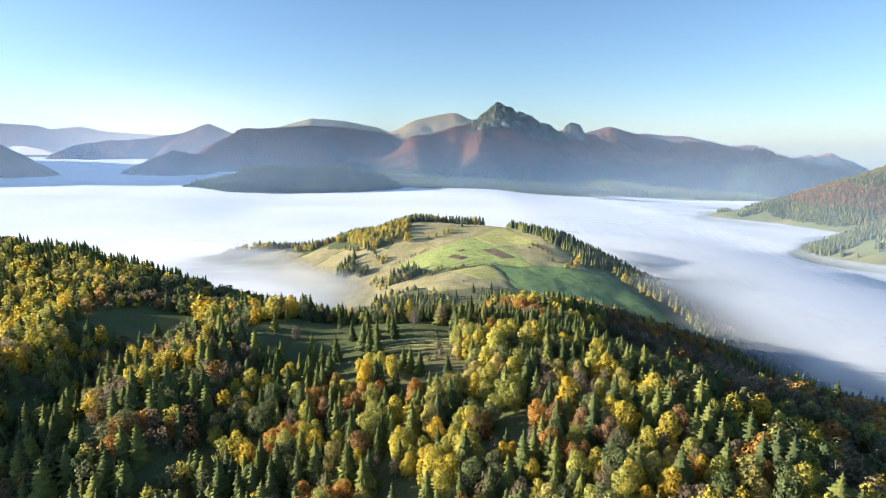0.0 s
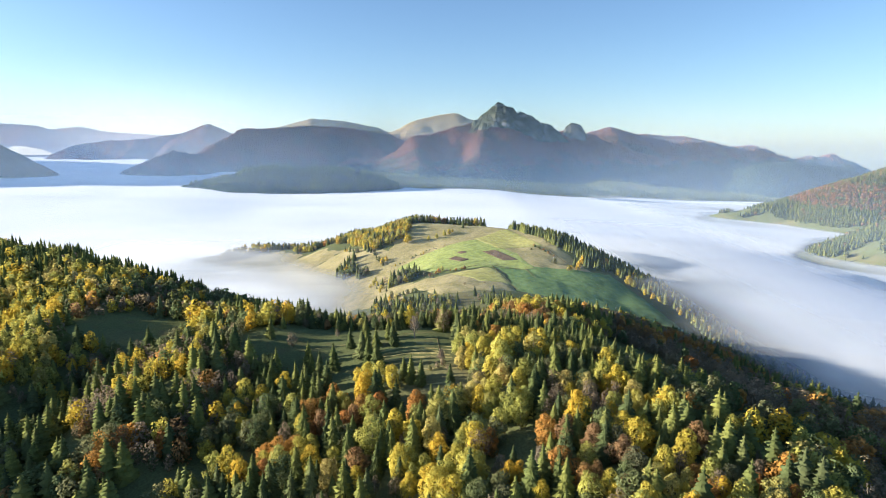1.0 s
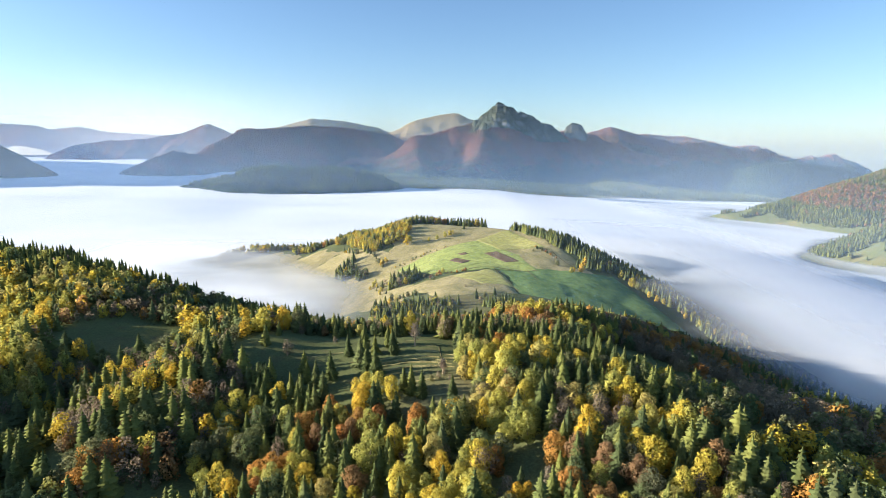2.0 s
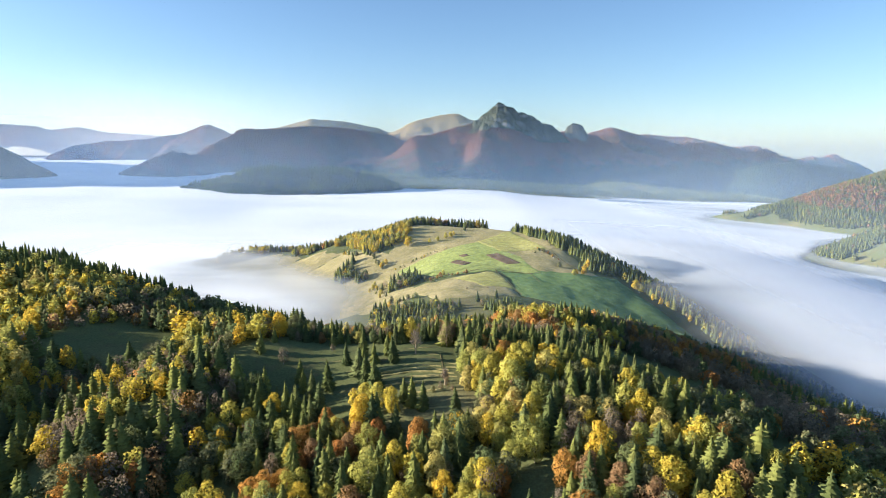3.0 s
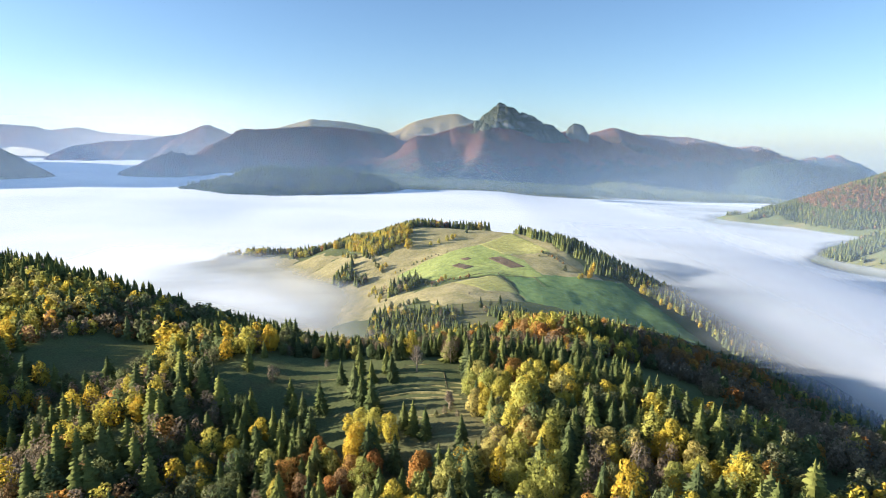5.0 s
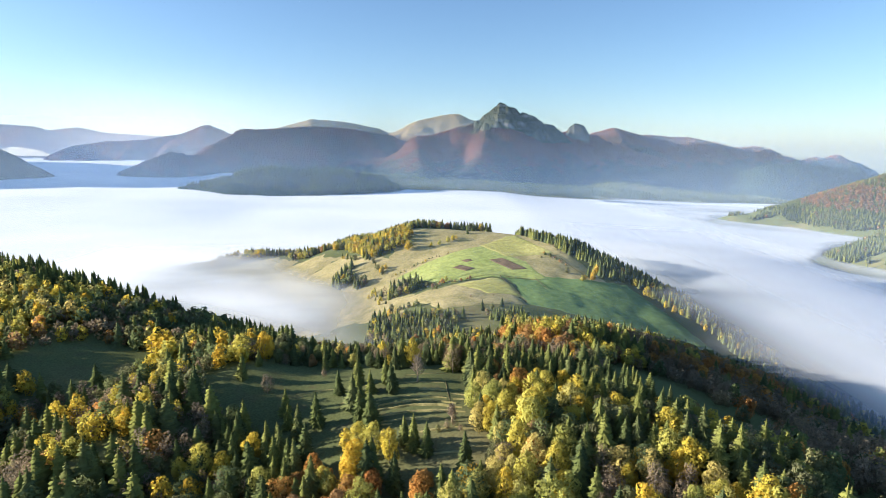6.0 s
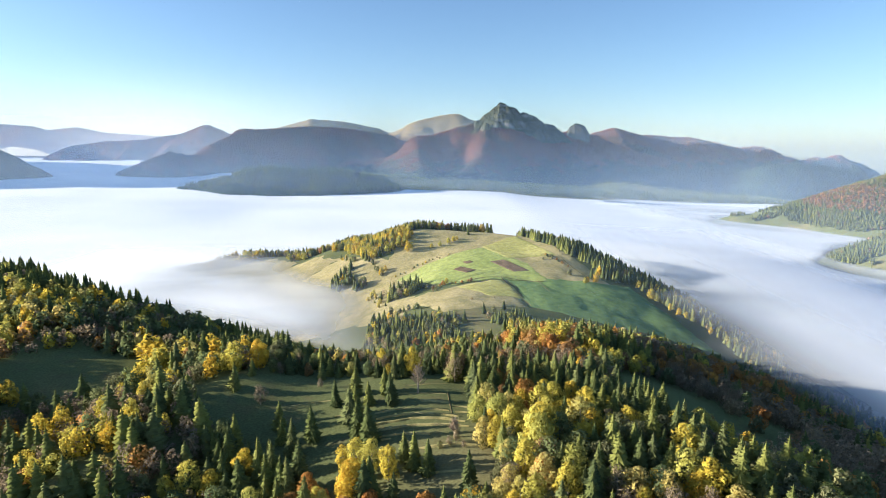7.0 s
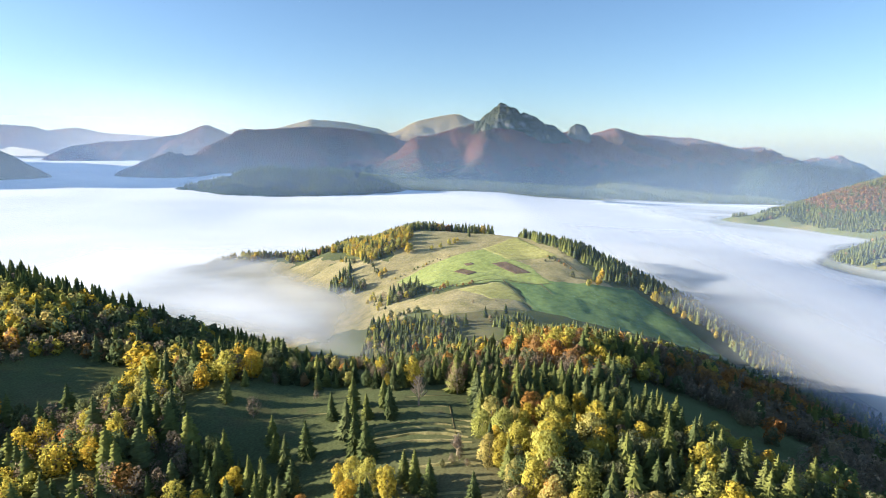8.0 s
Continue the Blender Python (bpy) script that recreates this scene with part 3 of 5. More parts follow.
def spruce_crown(height, radius, whorls, arms, fine):
    """Tiers of drooping boughs round a dark inner cone; fine: each bough a spray of three ragged fingers. Gives vertices, faces and the ways out."""
    v, f, o = [], [], []
    lean, gap = rng.uniform(0, 6.28), rng.uniform(0.06, 0.16)
    for k in range(whorls):
        u = (k + 0.3) / whorls
        z = height * (0.07 + 0.91 * u ** 0.95)
        reach = radius * ((1 - u) ** 0.8 + 0.05) * rng.uniform(0.86, 1.1)
        spin = rng.uniform(0, 6.28)
        for s in range(arms):
            if rng.uniform() < gap:
                continue
            a = spin + 2 * math.pi * (s + rng.uniform(-0.35, 0.35)) / arms
            r = reach * rng.uniform(0.62, 1.16) * (1 + 0.1 * math.cos(a - lean))
            w = (1.5 if arms < 8 else 1.2) * math.pi * reach / arms * rng.uniform(0.75, 1.25) + 0.1
            droop = r * rng.uniform(0.22, 0.55)
            c, d = math.cos(a), math.sin(a)
            b = len(v)
            if fine:
                shape = ((0.1, 0, -0.15), (0.42, 0.6, 0.4), (0.55, 0, 0.2), (0.42, -0.6, 0.4), (0.86, 0.62, 0.95), (1.0, 0.02, 0.62), (0.84, -0.6, 0.95), (0.68, 0.3, 0.75), (0.68, -0.3, 0.75))
                f += [(b, b + 1, b + 2), (b, b + 2, b + 3), (b + 1, b + 4, b + 7), (b + 2, b + 7, b + 5), (b + 2, b + 5, b + 8), (b + 3, b + 8, b + 6), (b + 1, b + 7, b + 2), (b + 2, b + 8, b + 3)]
            else:
                shape = ((0.02, 0, -0.2), (0.6, 0.8, 0.75), (1.0, 0, 0.7), (0.6, -0.8, 0.75))
                f += [(b, b + 1, b + 2), (b, b + 2, b + 3)]
            for along, side, drop in shape:
                v.append((c * r * along - d * w * side + rng.normal(0, 0.05), d * r * along + c * w * side + rng.normal(0, 0.05), z - droop * drop + rng.normal(0, 0.07)))
                o.append((c - d * side * 0.5, d + c * side * 0.5, 0.45 - 0.35 * (1 - along)))
    b, inner = len(v), (0.5 if fine else 0.62)                 # the dense inside of the crown
    for s in range(7):
        a = s * 2 * math.pi / 7
        v.append((inner * radius * math.cos(a), inner * radius * math.sin(a), height * 0.08))
        o.append((math.cos(a), math.sin(a), 0.1))
    v.append((0, 0, height * (0.93 if fine else 0.97)))
    o.append((0, 0, 1))
    f += [(b + s, b + (s + 1) % 7, b + 7) for s in range(7)]
    b = len(v)
    for s in range(4):
        w = radius * (0.07 if whorls > 10 else 0.2)
        v.append((w * math.cos(s * 1.57), w * math.sin(s * 1.57), height * (0.9 if whorls > 10 else 0.78)))
        o.append((math.cos(s * 1.57), math.sin(s * 1.57), 0.3))
    v.append((0, 0, height * 1.02))
    o.append((0, 0, 1))
    f += [(b, b + 1, b + 4), (b + 1, b + 2, b + 4), (b + 2, b + 3, b + 4), (b + 3, b, b + 4)]
    o = np.array(o)
    return np.array(v), np.array(f), o / np.linalg.norm(o, axis=1)[:, None]


def leafy_crown(height, radius, base, lobes, leaves, size, pointed=0.4):
    """Many small leaf sprays over an upright, uneven crown with hollows between its boughs. Gives vertices, faces and the ways out."""
    lobe = []
    for k in range(lobes):
        w = (k + 0.5) / lobes
        out = radius * rng.uniform(0.3, 0.72) * math.sin(math.pi * (0.2 + 0.7 * w))
        a = k * 2.4 + rng.uniform(-0.5, 0.5)
        big = radius * rng.uniform(0.28, 0.48) * (1 - pointed * 0.45 * w)
        lobe.append((out * math.cos(a), out * math.sin(a), base + (height - base) * (0.08 + 0.8 * w), big, big * rng.uniform(0.85, 1.3)))
    lobe.append((0, 0, height * 0.9, radius * 0.32 * (1 - pointed * 0.3), height * 0.1))
    lobe.append((0, 0, base + (height - base) * 0.42, radius * 0.6, (height - base) * 0.36))
    c = np.array(lobe)
    which = rng.choice(len(c), leaves, p=c[:, 3] * c[:, 4] / (c[:, 3] * c[:, 4]).sum())
    way = rng.normal(size=(leaves, 3))
    way /= np.linalg.norm(way, axis=1)[:, None]
    p = c[which, :3] + way * rng.uniform(0.72, 1.12, leaves)[:, None] * c[which][:, [3, 3, 4]]
    inside = np.min([(np.hypot(p[:, 0] - q[0], p[:, 1] - q[1]) / q[3]) ** 2 + ((p[:, 2] - q[2]) / q[4]) ** 2 for q in c], axis=0) < 0.42
    p, way = p[~inside], way[~inside]
    leaves = len(p)
    normal = way + [0, 0, 0.15] + rng.normal(scale=0.45, size=(leaves, 3))
    normal /= np.linalg.norm(normal, axis=1)[:, None]
    side = np.cross(normal, rng.normal(size=(leaves, 3)))
    side /= np.linalg.norm(side, axis=1)[:, None]
    up = np.cross(normal, side)
    s = size * rng.uniform(0.55, 1.3, leaves)[:, None]
    k = rng.uniform(-0.6, 0.6, leaves)[:, None]
    v = np.stack([p - side * s - up * s * 0.5, p + side * s - up * s * 0.5, p + side * s * k + up * s + normal * s * 0.3], 1).reshape(-1, 3)
    whole = p - [0, 0, base + (height - base) * 0.4]
    whole /= np.linalg.norm(whole, axis=1)[:, None] + 1e-6
    o = way * 0.6 + whole * 0.5
    o /= np.linalg.norm(o, axis=1)[:, None] + 1e-6
    return v, np.arange(leaves)[:, None] * 3 + [[0, 1, 2]], np.repeat(o, 3, axis=0)


def trunk_with_limbs(height, radius, limbs, reach):
    pieces = [tube([(0, 0, -0.6), (0, 0, height * 0.3), (0.1, 0.05, height * 0.65), (0.1, 0.0, height * 0.95)], [radius, radius * 0.75, radius * 0.45, radius * 0.08])]
    for k in range(limbs):
        z, a = height * rng.uniform(0.3, 0.8), k * 2.4
        r = reach * rng.uniform(0.5, 0.9) * (1.2 - z / height)
        pieces.append(tube([(0, 0, z), (r * 0.5 * math.cos(a), r * 0.5 * math.sin(a), z + r * 0.5), (r * math.cos(a), r * math.sin(a), z + r * 1.25)], [radius * 0.35, radius * 0.22, radius * 0.05], 4))
    v, f = joined(pieces)
    first, each = len(pieces[0][0]), 12
    knots = [(8, first + k * each, first + k * each + 1) for k in range(limbs)]          # each limb grows out of the trunk
    return v, np.concatenate([f, np.array(knots)]) if limbs else f


def meshes_of(name, shape, mat):
    ob = link_mesh(name, shape[0], shape[1], mat, smooth=False, attributes=[("out", shape[2])] if len(shape) > 2 else ())
    me = ob.data
    bpy.data.objects.remove(ob)
    return me


TALL = {"spruce": 14.5, "golden": 11.8, "green": 10.8, "rust": 10.2, "grey": 9.6}
LABEL = {"spruce": "dark green spruce standing in the ridge forest", "golden": "golden-yellow birch in autumn leaf on the ridge",
         "green": "broadleaf tree turning from green to yellow", "rust": "rust-orange beech in autumn leaf among spruces", "grey": "half-bare brownish tree losing its leaves"}
KIND = {"spruce": "spruce tree", "golden": "birch tree", "green": "broadleaf tree", "rust": "beech tree", "grey": "bare tree"}


def crown_shape(kind, level):
    """level 0: close, 1: on the ridges, 2: on the far hill."""
    h = TALL[kind]
    if kind == "spruce":
        return spruce_crown(h, h * rng.uniform(0.25, 0.32), *((19, 10, True), (12, 7, False), (7, 6, False), (4, 4, False))[level])
    n = (2600, 720, 190, 44)[level] if kind != "grey" else (1300, 380, 120, 34)[level]
    size = (0.255, 0.45, 0.92, 1.9)[level] * (0.75 if kind == "grey" else 1)
    slim = kind in ("golden", "grey")
    return leafy_crown(h, h * (rng.uniform(0.32, 0.40) if slim else rng.uniform(0.38, 0.46)), h * (0.14 if slim else 0.1), 11 if slim else 9, n, size, 0.5 if slim else 0.2)


CROWNS = {(k, lv): [crown_shape(k, lv) for _ in range(5 if lv == 0 else 4)] for k in TALL for lv in (0, 1, 2, 3)}
STEMS = {k: trunk_with_limbs(TALL[k] * (0.97 if k == "spruce" else 0.86), 0.2 if k == "spruce" else 0.16, 0 if k == "spruce" else 8, TALL[k] * 0.28) for k in TALL}
CROWN_MESH = {k: [meshes_of(k + "_crown", s, LEAF_THING[k]) for s in CROWNS[k, 0]] for k in TALL}
STEM_MESH = {k: meshes_of(k + "_trunk", STEMS[k], PALE_BARK if k in ("golden", "grey") else BARK) for k in TALL}
NAMES = {"spruce": "spruce", "golden": "birch", "green": "broadleaf_tree", "rust": "beech", "grey": "leafless_tree"}


def tree(kind, x, y, scale, label=""):
    top = new(NAMES[kind])
    top.matrix_basis = Matrix.LocRotScale((x, y, float(ground_height(x, y)) - 0.15), Euler((rng.normal(0, 0.02), rng.normal(0, 0.02), rng.uniform(0, 6.28))), (scale * rng.uniform(0.9, 1.15), scale * rng.uniform(0.9, 1.15), scale))
    for name, me in (("trunk", STEM_MESH[kind]), ("crown", CROWN_MESH[kind][rng.integers(5)])):
        ob = new(name, me)
        ob.parent = top
    return tagged(top, label or LABEL[kind], KIND[kind], NAMES[kind] + " trees on the ridge")


def wood(name, kind, level, places, label, height=ground_height, mat=None):
    """Trees past counting, joined: places are rows of x, y, scale."""
    if not len(places):
        return
    vs, fs, ts, ways, off = [], [], [], [], 0
    z = height(places[:, 0], places[:, 1])
    for (x, y, s), g in zip(places, z):
        v, f, o = CROWNS[kind, level][rng.integers(4)]
        a = rng.uniform(0, 6.28)
        w = s * rng.uniform(0.85, 1.2)
        c, d = math.cos(a) * w, math.sin(a) * w
        vs.append(np.stack([x + v[:, 0] * c - v[:, 1] * d, y + v[:, 0] * d + v[:, 1] * c, g - 0.2 + v[:, 2] * s], 1))
        fs.append(f + off)
        ca, sa = math.cos(a), math.sin(a)
        ways.append(np.stack([o[:, 0] * ca - o[:, 1] * sa, o[:, 0] * sa + o[:, 1] * ca, o[:, 2]], 1))
        ts.append(np.full(len(v), rng.uniform()))
        off += len(v)
    tagged(link_mesh(name, np.concatenate(vs), np.concatenate(fs), mat or LEAF_WOOD[kind], smooth=False, attributes=[("tint", np.concatenate(ts)), ("out", np.concatenate(ways))]),
           label, "forest", "woods", "stuff")


# ---- where the woods stand ----
ZONES = []


def zone(x, y, r, spruce=0.0, golden=0.0, green=0.0, rust=0.0, grey=0.0):
    """What grows round a place, and how far that reaches."""
    ZONES.append((x, y, r, (spruce, golden, green, rust, grey)))


zone(-235, 389, 20, 1.0, 9, 0.9, 0.3, 0.3)
zone(-217, 347, 19, 1, 5, 5, 0.2, 0.6)
zone(-192, 368, 19, 1.0, 0.9, 8, 0.2, 1.4)
zone(-175, 372, 19, 1.2, 0.5, 5, 0.3, 5)
zone(-191, 350, 18, 1.0, 0.9, 8, 0.2, 1.4)
zone(-163, 392, 19, 1.0, 0.9, 8, 0.2, 1.4)
zone(-141, 366, 18, 1.0, 0.9, 8, 0.2, 1.4)
zone(-179, 316, 16, 1.8, 0.4, 1.4, 1.0, 8)
zone(-148, 338, 16, 1.2, 0.5, 5, 0.3, 5)
zone(-281, 443, 20, 8, 0.5, 0.4, 0.1, 0.4)
zone(-237, 421, 20, 8, 0.5, 0.4, 0.1, 0.4)
zone(-182, 474, 20, 8, 0.5, 0.4, 0.1, 0.4)
zone(-161, 473, 20, 8, 0.5, 0.4, 0.1, 0.4)
zone(-151, 527, 20, 8, 0.5, 0.4, 0.1, 0.4)
zone(-123, 538, 20, 8, 0.5, 0.4, 0.1, 0.4)
zone(-49, 296, 12, 8, 0.5, 0.4, 0.1, 0.4)
zone(-247, 472, 20, 1.2, 0.5, 5, 0.3, 5)
zone(-80, 298, 13, 1.0, 0.9, 8, 0.2, 1.4)
zone(-99, 295, 13, 4, 5, 5, 0.2, 2.6)
zone(-119, 343, 16, 8, 0.5, 0.4, 0.1, 0.4)
zone(-124, 400, 19, 8, 0.5, 0.4, 0.1, 0.4)
zone(-44, 283, 11, 1.2, 0.5, 0.6, 4, 5)
zone(-31, 264, 10, 1.8, 0.4, 1.4, 1.0, 8)
zone(-26, 281, 11, 1.8, 0.4, 1.4, 1.0, 8)
zone(-35, 289, 12, 8, 0.5, 0.4, 0.1, 0.4)
zone(-15, 276, 11, 1.8, 0.4, 1.4, 1.0, 8)
zone(-150, 274, 14, 8, 0.5, 0.4, 0.1, 0.4)
zone(-129, 289, 14, 8, 5, 0.5, 0.2, 2.4)
zone(-124, 302, 14, 1.0, 9, 0.9, 0.3, 0.3)
zone(-120, 285, 13, 4, 5, 5, 0.2, 2.6)
zone(-120, 259, 12, 1.8, 0.4, 1.4, 1.0, 8)
zone(-105, 248, 11, 8, 0.5, 0.4, 0.1, 0.4)
zone(-127, 248, 12, 4, 9, 0.9, 0.3, 2.3)
zone(-109, 239, 11, 4.2, 5, 1.5, 0.6, 6)
zone(-88, 249, 11, 4, 9, 0.9, 0.3, 2.3)
zone(-80, 233, 10, 8, 0.5, 0.4, 0.1, 0.4)
zone(-73, 236, 10, 8, 0.5, 0.4, 0.1, 0.4)
zone(-107, 223, 10, 0.8, 1.6, 0.3, 8, 0.8)
zone(-101, 229, 10, 4, 9, 0.9, 0.3, 2.3)
zone(-116, 225, 10, 4, 9, 0.9, 0.3, 2.3)
zone(-92, 225, 9, 1.8, 0.4, 1.4, 1.0, 8)
zone(-123, 225, 10, 4, 5, 5, 0.2, 2.6)
zone(-62, 228, 9, 8, 0.5, 0.4, 0.1, 0.4)
zone(-73, 252, 10, 8, 0.5, 0.4, 0.1, 0.4)
zone(-29, 215, 8, 1.0, 9, 0.9, 0.3, 0.3)
zone(-21, 212, 7, 1.0, 9, 0.9, 0.3, 0.3)
zone(-15, 216, 8, 8, 0.5, 0.4, 0.1, 0.4)
zone(20, 231, 8, 1.0, 9, 0.9, 0.3, 0.3)
zone(12, 217, 8, 1.0, 9, 0.9, 0.3, 0.3)
zone(26, 205, 7, 1.0, 9, 0.9, 0.3, 0.3)
zone(27, 239, 9, 1, 5, 0.4, 5, 0.8)
zone(20, 244, 9, 1, 5, 0.4, 5, 0.8)
zone(33, 248, 9, 1.0, 9, 0.9, 0.3, 0.3)
zone(7, 265, 10, 8, 0.5, 0.4, 0.1, 0.4)
zone(4, 233, 8, 8, 0.5, 0.4, 0.1, 0.4)
zone(9, 238, 9, 8, 0.5, 0.4, 0.1, 0.4)
zone(27, 263, 10, 8, 0.5, 0.4, 0.1, 0.4)
zone(47, 274, 11, 8, 0.5, 0.4, 0.1, 0.4)
zone(55, 276, 11, 8, 0.5, 0.4, 0.1, 0.4)
zone(34, 230, 9, 8, 0.5, 0.4, 0.1, 0.4)
zone(67, 418, 19, 0.8, 1.6, 0.3, 8, 0.8)
zone(68, 386, 17, 1.0, 9, 0.9, 0.3, 0.3)
zone(50, 391, 17, 0.8, 1.6, 0.3, 8, 0.8)
zone(35, 320, 13, 1.8, 0.4, 1.4, 1.0, 8)
zone(48, 328, 14, 1.2, 0.5, 0.6, 4, 5)
zone(125, 552, 20, 8, 0.5, 0.4, 0.1, 0.4)
zone(152, 534, 20, 8, 0.5, 0.4, 0.1, 0.4)
zone(82, 365, 16, 1, 5, 0.4, 5, 0.8)
zone(102, 383, 18, 8, 0.5, 0.4, 0.1, 0.4)
zone(121, 387, 18, 1.2, 0.5, 0.6, 4, 5)
zone(89, 319, 14, 1.8, 0.4, 1.4, 1.0, 8)
zone(143, 386, 19, 1.2, 5, 1.5, 0.6, 4)
zone(69, 301, 13, 1.8, 0.4, 1.4, 1.0, 8)
zone(128, 331, 16, 1.0, 0.9, 8, 0.2, 1.4)
zone(146, 342, 17, 1.0, 0.9, 8, 0.2, 1.4)
zone(144, 363, 18, 0.8, 1.6, 0.3, 8, 0.8)
zone(97, 271, 12, 0.8, 1.6, 0.3, 8, 0.8)
zone(60, 245, 10, 8, 0.5, 0.4, 0.1, 0.4)
zone(51, 224, 8, 1.2, 0.5, 5, 0.3, 5)
zone(52, 248, 10, 8, 0.5, 0.4, 0.1, 0.4)
zone(51, 209, 8, 8, 0.5, 0.4, 0.1, 0.4)
zone(42, 202, 7, 8, 0.5, 0.4, 0.1, 0.4)
zone(36, 201, 7, 8, 0.5, 0.4, 0.1, 0.4)
zone(54, 202, 7, 1.0, 9, 0.9, 0.3, 0.3)
zone(84, 218, 9, 1.0, 9, 0.9, 0.3, 0.3)
zone(72, 213, 8, 1.8, 0.4, 1.4, 1.0, 8)
zone(116, 234, 11, 1.2, 5, 1.5, 0.6, 4)
zone(87, 208, 9, 1.0, 9, 0.9, 0.3, 0.3)
zone(180, 353, 18, 1.8, 0.4, 1.4, 1.0, 8)
zone(281, 483, 20, 8, 0.5, 0.4, 0.1, 0.4)
zone(302, 472, 20, 8, 0.5, 0.4, 0.1, 0.4)
zone(184, 385, 20, 1.2, 0.5, 0.6, 4, 5)
zone(262, 527, 20, 8, 0.5, 0.4, 0.1, 0.4)
zone(231, 520, 20, 8, 0.5, 0.4, 0.1, 0.4)
zone(17, 330, 14, 1.2, 0.5, 5, 0.3, 5)
zone(-2, 291, 12, 5, 0.3, 0.8, 0.3, 4)
zone(78, 551, 20, 8, 0.5, 0.4, 0.1, 0.4)
zone(23, 503, 20, 5, 0.5, 4, 0.2, 0.8)
zone(15, 526, 20, 5, 0.5, 4, 0.2, 0.8)
zone(-17, 523, 20, 5, 0.5, 4, 0.2, 0.8)
zone(-34, 569, 20, 8, 0.5, 0.4, 0.1, 0.4)
zone(205, 546, 20, 8, 0.5, 0.4, 0.1, 0.4)
zone(-240, 317, 20, 1.0, 9, 0.9, 0.3, 0.3)
zone(-225, 335, 20, 1.0, 9, 0.9, 0.3, 0.3)
zone(-193, 253, 17, 4, 9, 0.9, 0.3, 2.3)
zone(-179, 255, 17, 4, 9, 0.9, 0.3, 2.3)
zone(-160, 239, 16, 4, 9, 0.9, 0.3, 2.3)
zone(-128, 194, 13, 5, 0.3, 0.8, 0.3, 4)
zone(-161, 210, 15, 5, 0.5, 4, 0.2, 0.8)
zone(-149, 189, 13, 5, 0.3, 0.8, 0.3, 4)
zone(-155, 257, 16, 1.8, 0.4, 1.4, 1.0, 8)
zone(-121, 200, 13, 1.2, 0.5, 5, 0.3, 5)
zone(-87, 217, 13, 4, 9, 0.9, 0.3, 2.3)
zone(-108, 192, 12, 0.8, 1.6, 0.3, 8, 0.8)
zone(-96, 196, 12, 4, 5, 0.4, 5, 2.8)
zone(-98, 186, 12, 1.2, 0.5, 0.6, 4, 5)
zone(-96, 203, 12, 1.8, 0.4, 1.4, 1.0, 8)
zone(-71, 205, 12, 1.0, 0.9, 8, 0.2, 1.4)
zone(-77, 208, 12, 4, 9, 0.9, 0.3, 2.3)
zone(-89, 205, 12, 8, 0.5, 0.4, 0.1, 0.4)
zone(-63, 211, 12, 8, 0.5, 0.4, 0.1, 0.4)
zone(-50, 198, 11, 1, 5, 0.4, 5, 0.8)
zone(-43, 185, 10, 1.0, 9, 0.9, 0.3, 0.3)
zone(-29, 188, 10, 1, 5, 0.4, 5, 0.8)
zone(-33, 181, 10, 8, 0.5, 0.4, 0.1, 0.4)
zone(-14, 195, 11, 8, 0.5, 0.4, 0.1, 0.4)
zone(-17, 181, 10, 1.0, 9, 0.9, 0.3, 0.3)
zone(-8, 190, 10, 1, 5, 0.4, 5, 0.8)
zone(-24, 168, 9, 1.0, 9, 0.9, 0.3, 0.3)
zone(-32, 161, 9, 1.0, 9, 0.9, 0.3, 0.3)
zone(-15, 154, 9, 1.0, 9, 0.9, 0.3, 0.3)
zone(-4, 155, 9, 1.0, 9, 0.9, 0.3, 0.3)
zone(-19, 163, 9, 8, 0.5, 0.4, 0.1, 0.4)
zone(-43, 167, 9, 8, 0.5, 0.4, 0.1, 0.4)
zone(-57, 181, 10, 1, 5, 0.4, 5, 0.8)
zone(-66, 180, 11, 1.0, 9, 0.9, 0.3, 0.3)
zone(-74, 181, 11, 4, 9, 0.9, 0.3, 2.3)
zone(-66, 170, 10, 8, 0.5, 0.4, 0.1, 0.4)
zone(-53, 162, 9, 8, 0.5, 0.4, 0.1, 0.4)
zone(-92, 177, 11, 8, 0.5, 0.4, 0.1, 0.4)
zone(-110, 170, 11, 8, 0.5, 0.4, 0.1, 0.4)
zone(-118, 168, 11, 8, 0.5, 0.4, 0.1, 0.4)
zone(-85, 166, 10, 4.2, 5, 1.5, 0.6, 6)
zone(-78, 168, 10, 8, 0.5, 0.4, 0.1, 0.4)
zone(-40, 152, 9, 0.8, 1.6, 0.3, 8, 0.8)
zone(-3, 174, 10, 8, 0.5, 0.4, 0.1, 0.4)
zone(12, 187, 10, 1.0, 9, 0.9, 0.3, 0.3)
zone(20, 182, 10, 1.0, 9, 0.9, 0.3, 0.3)
zone(35, 186, 10, 8, 0.5, 0.4, 0.1, 0.4)
zone(36, 178, 10, 1.0, 9, 0.9, 0.3, 0.3)
zone(38, 161, 9, 1, 5, 0.4, 5, 0.8)
zone(45, 181, 10, 1.8, 0.4, 1.4, 1.0, 8)
zone(55, 190, 11, 1.0, 9, 0.9, 0.3, 0.3)
zone(60, 183, 11, 1, 5, 0.4, 5, 0.8)
zone(90, 239, 14, 1.0, 9, 0.9, 0.3, 0.3)
zone(72, 201, 12, 8, 0.5, 0.4, 0.1, 0.4)
zone(44, 160, 9, 8, 0.5, 0.4, 0.1, 0.4)
zone(31, 155, 9, 8, 0.5, 0.4, 0.1, 0.4)
zone(15, 164, 9, 8, 0.5, 0.4, 0.1, 0.4)
zone(7, 170, 9, 1, 5, 5, 0.2, 0.6)
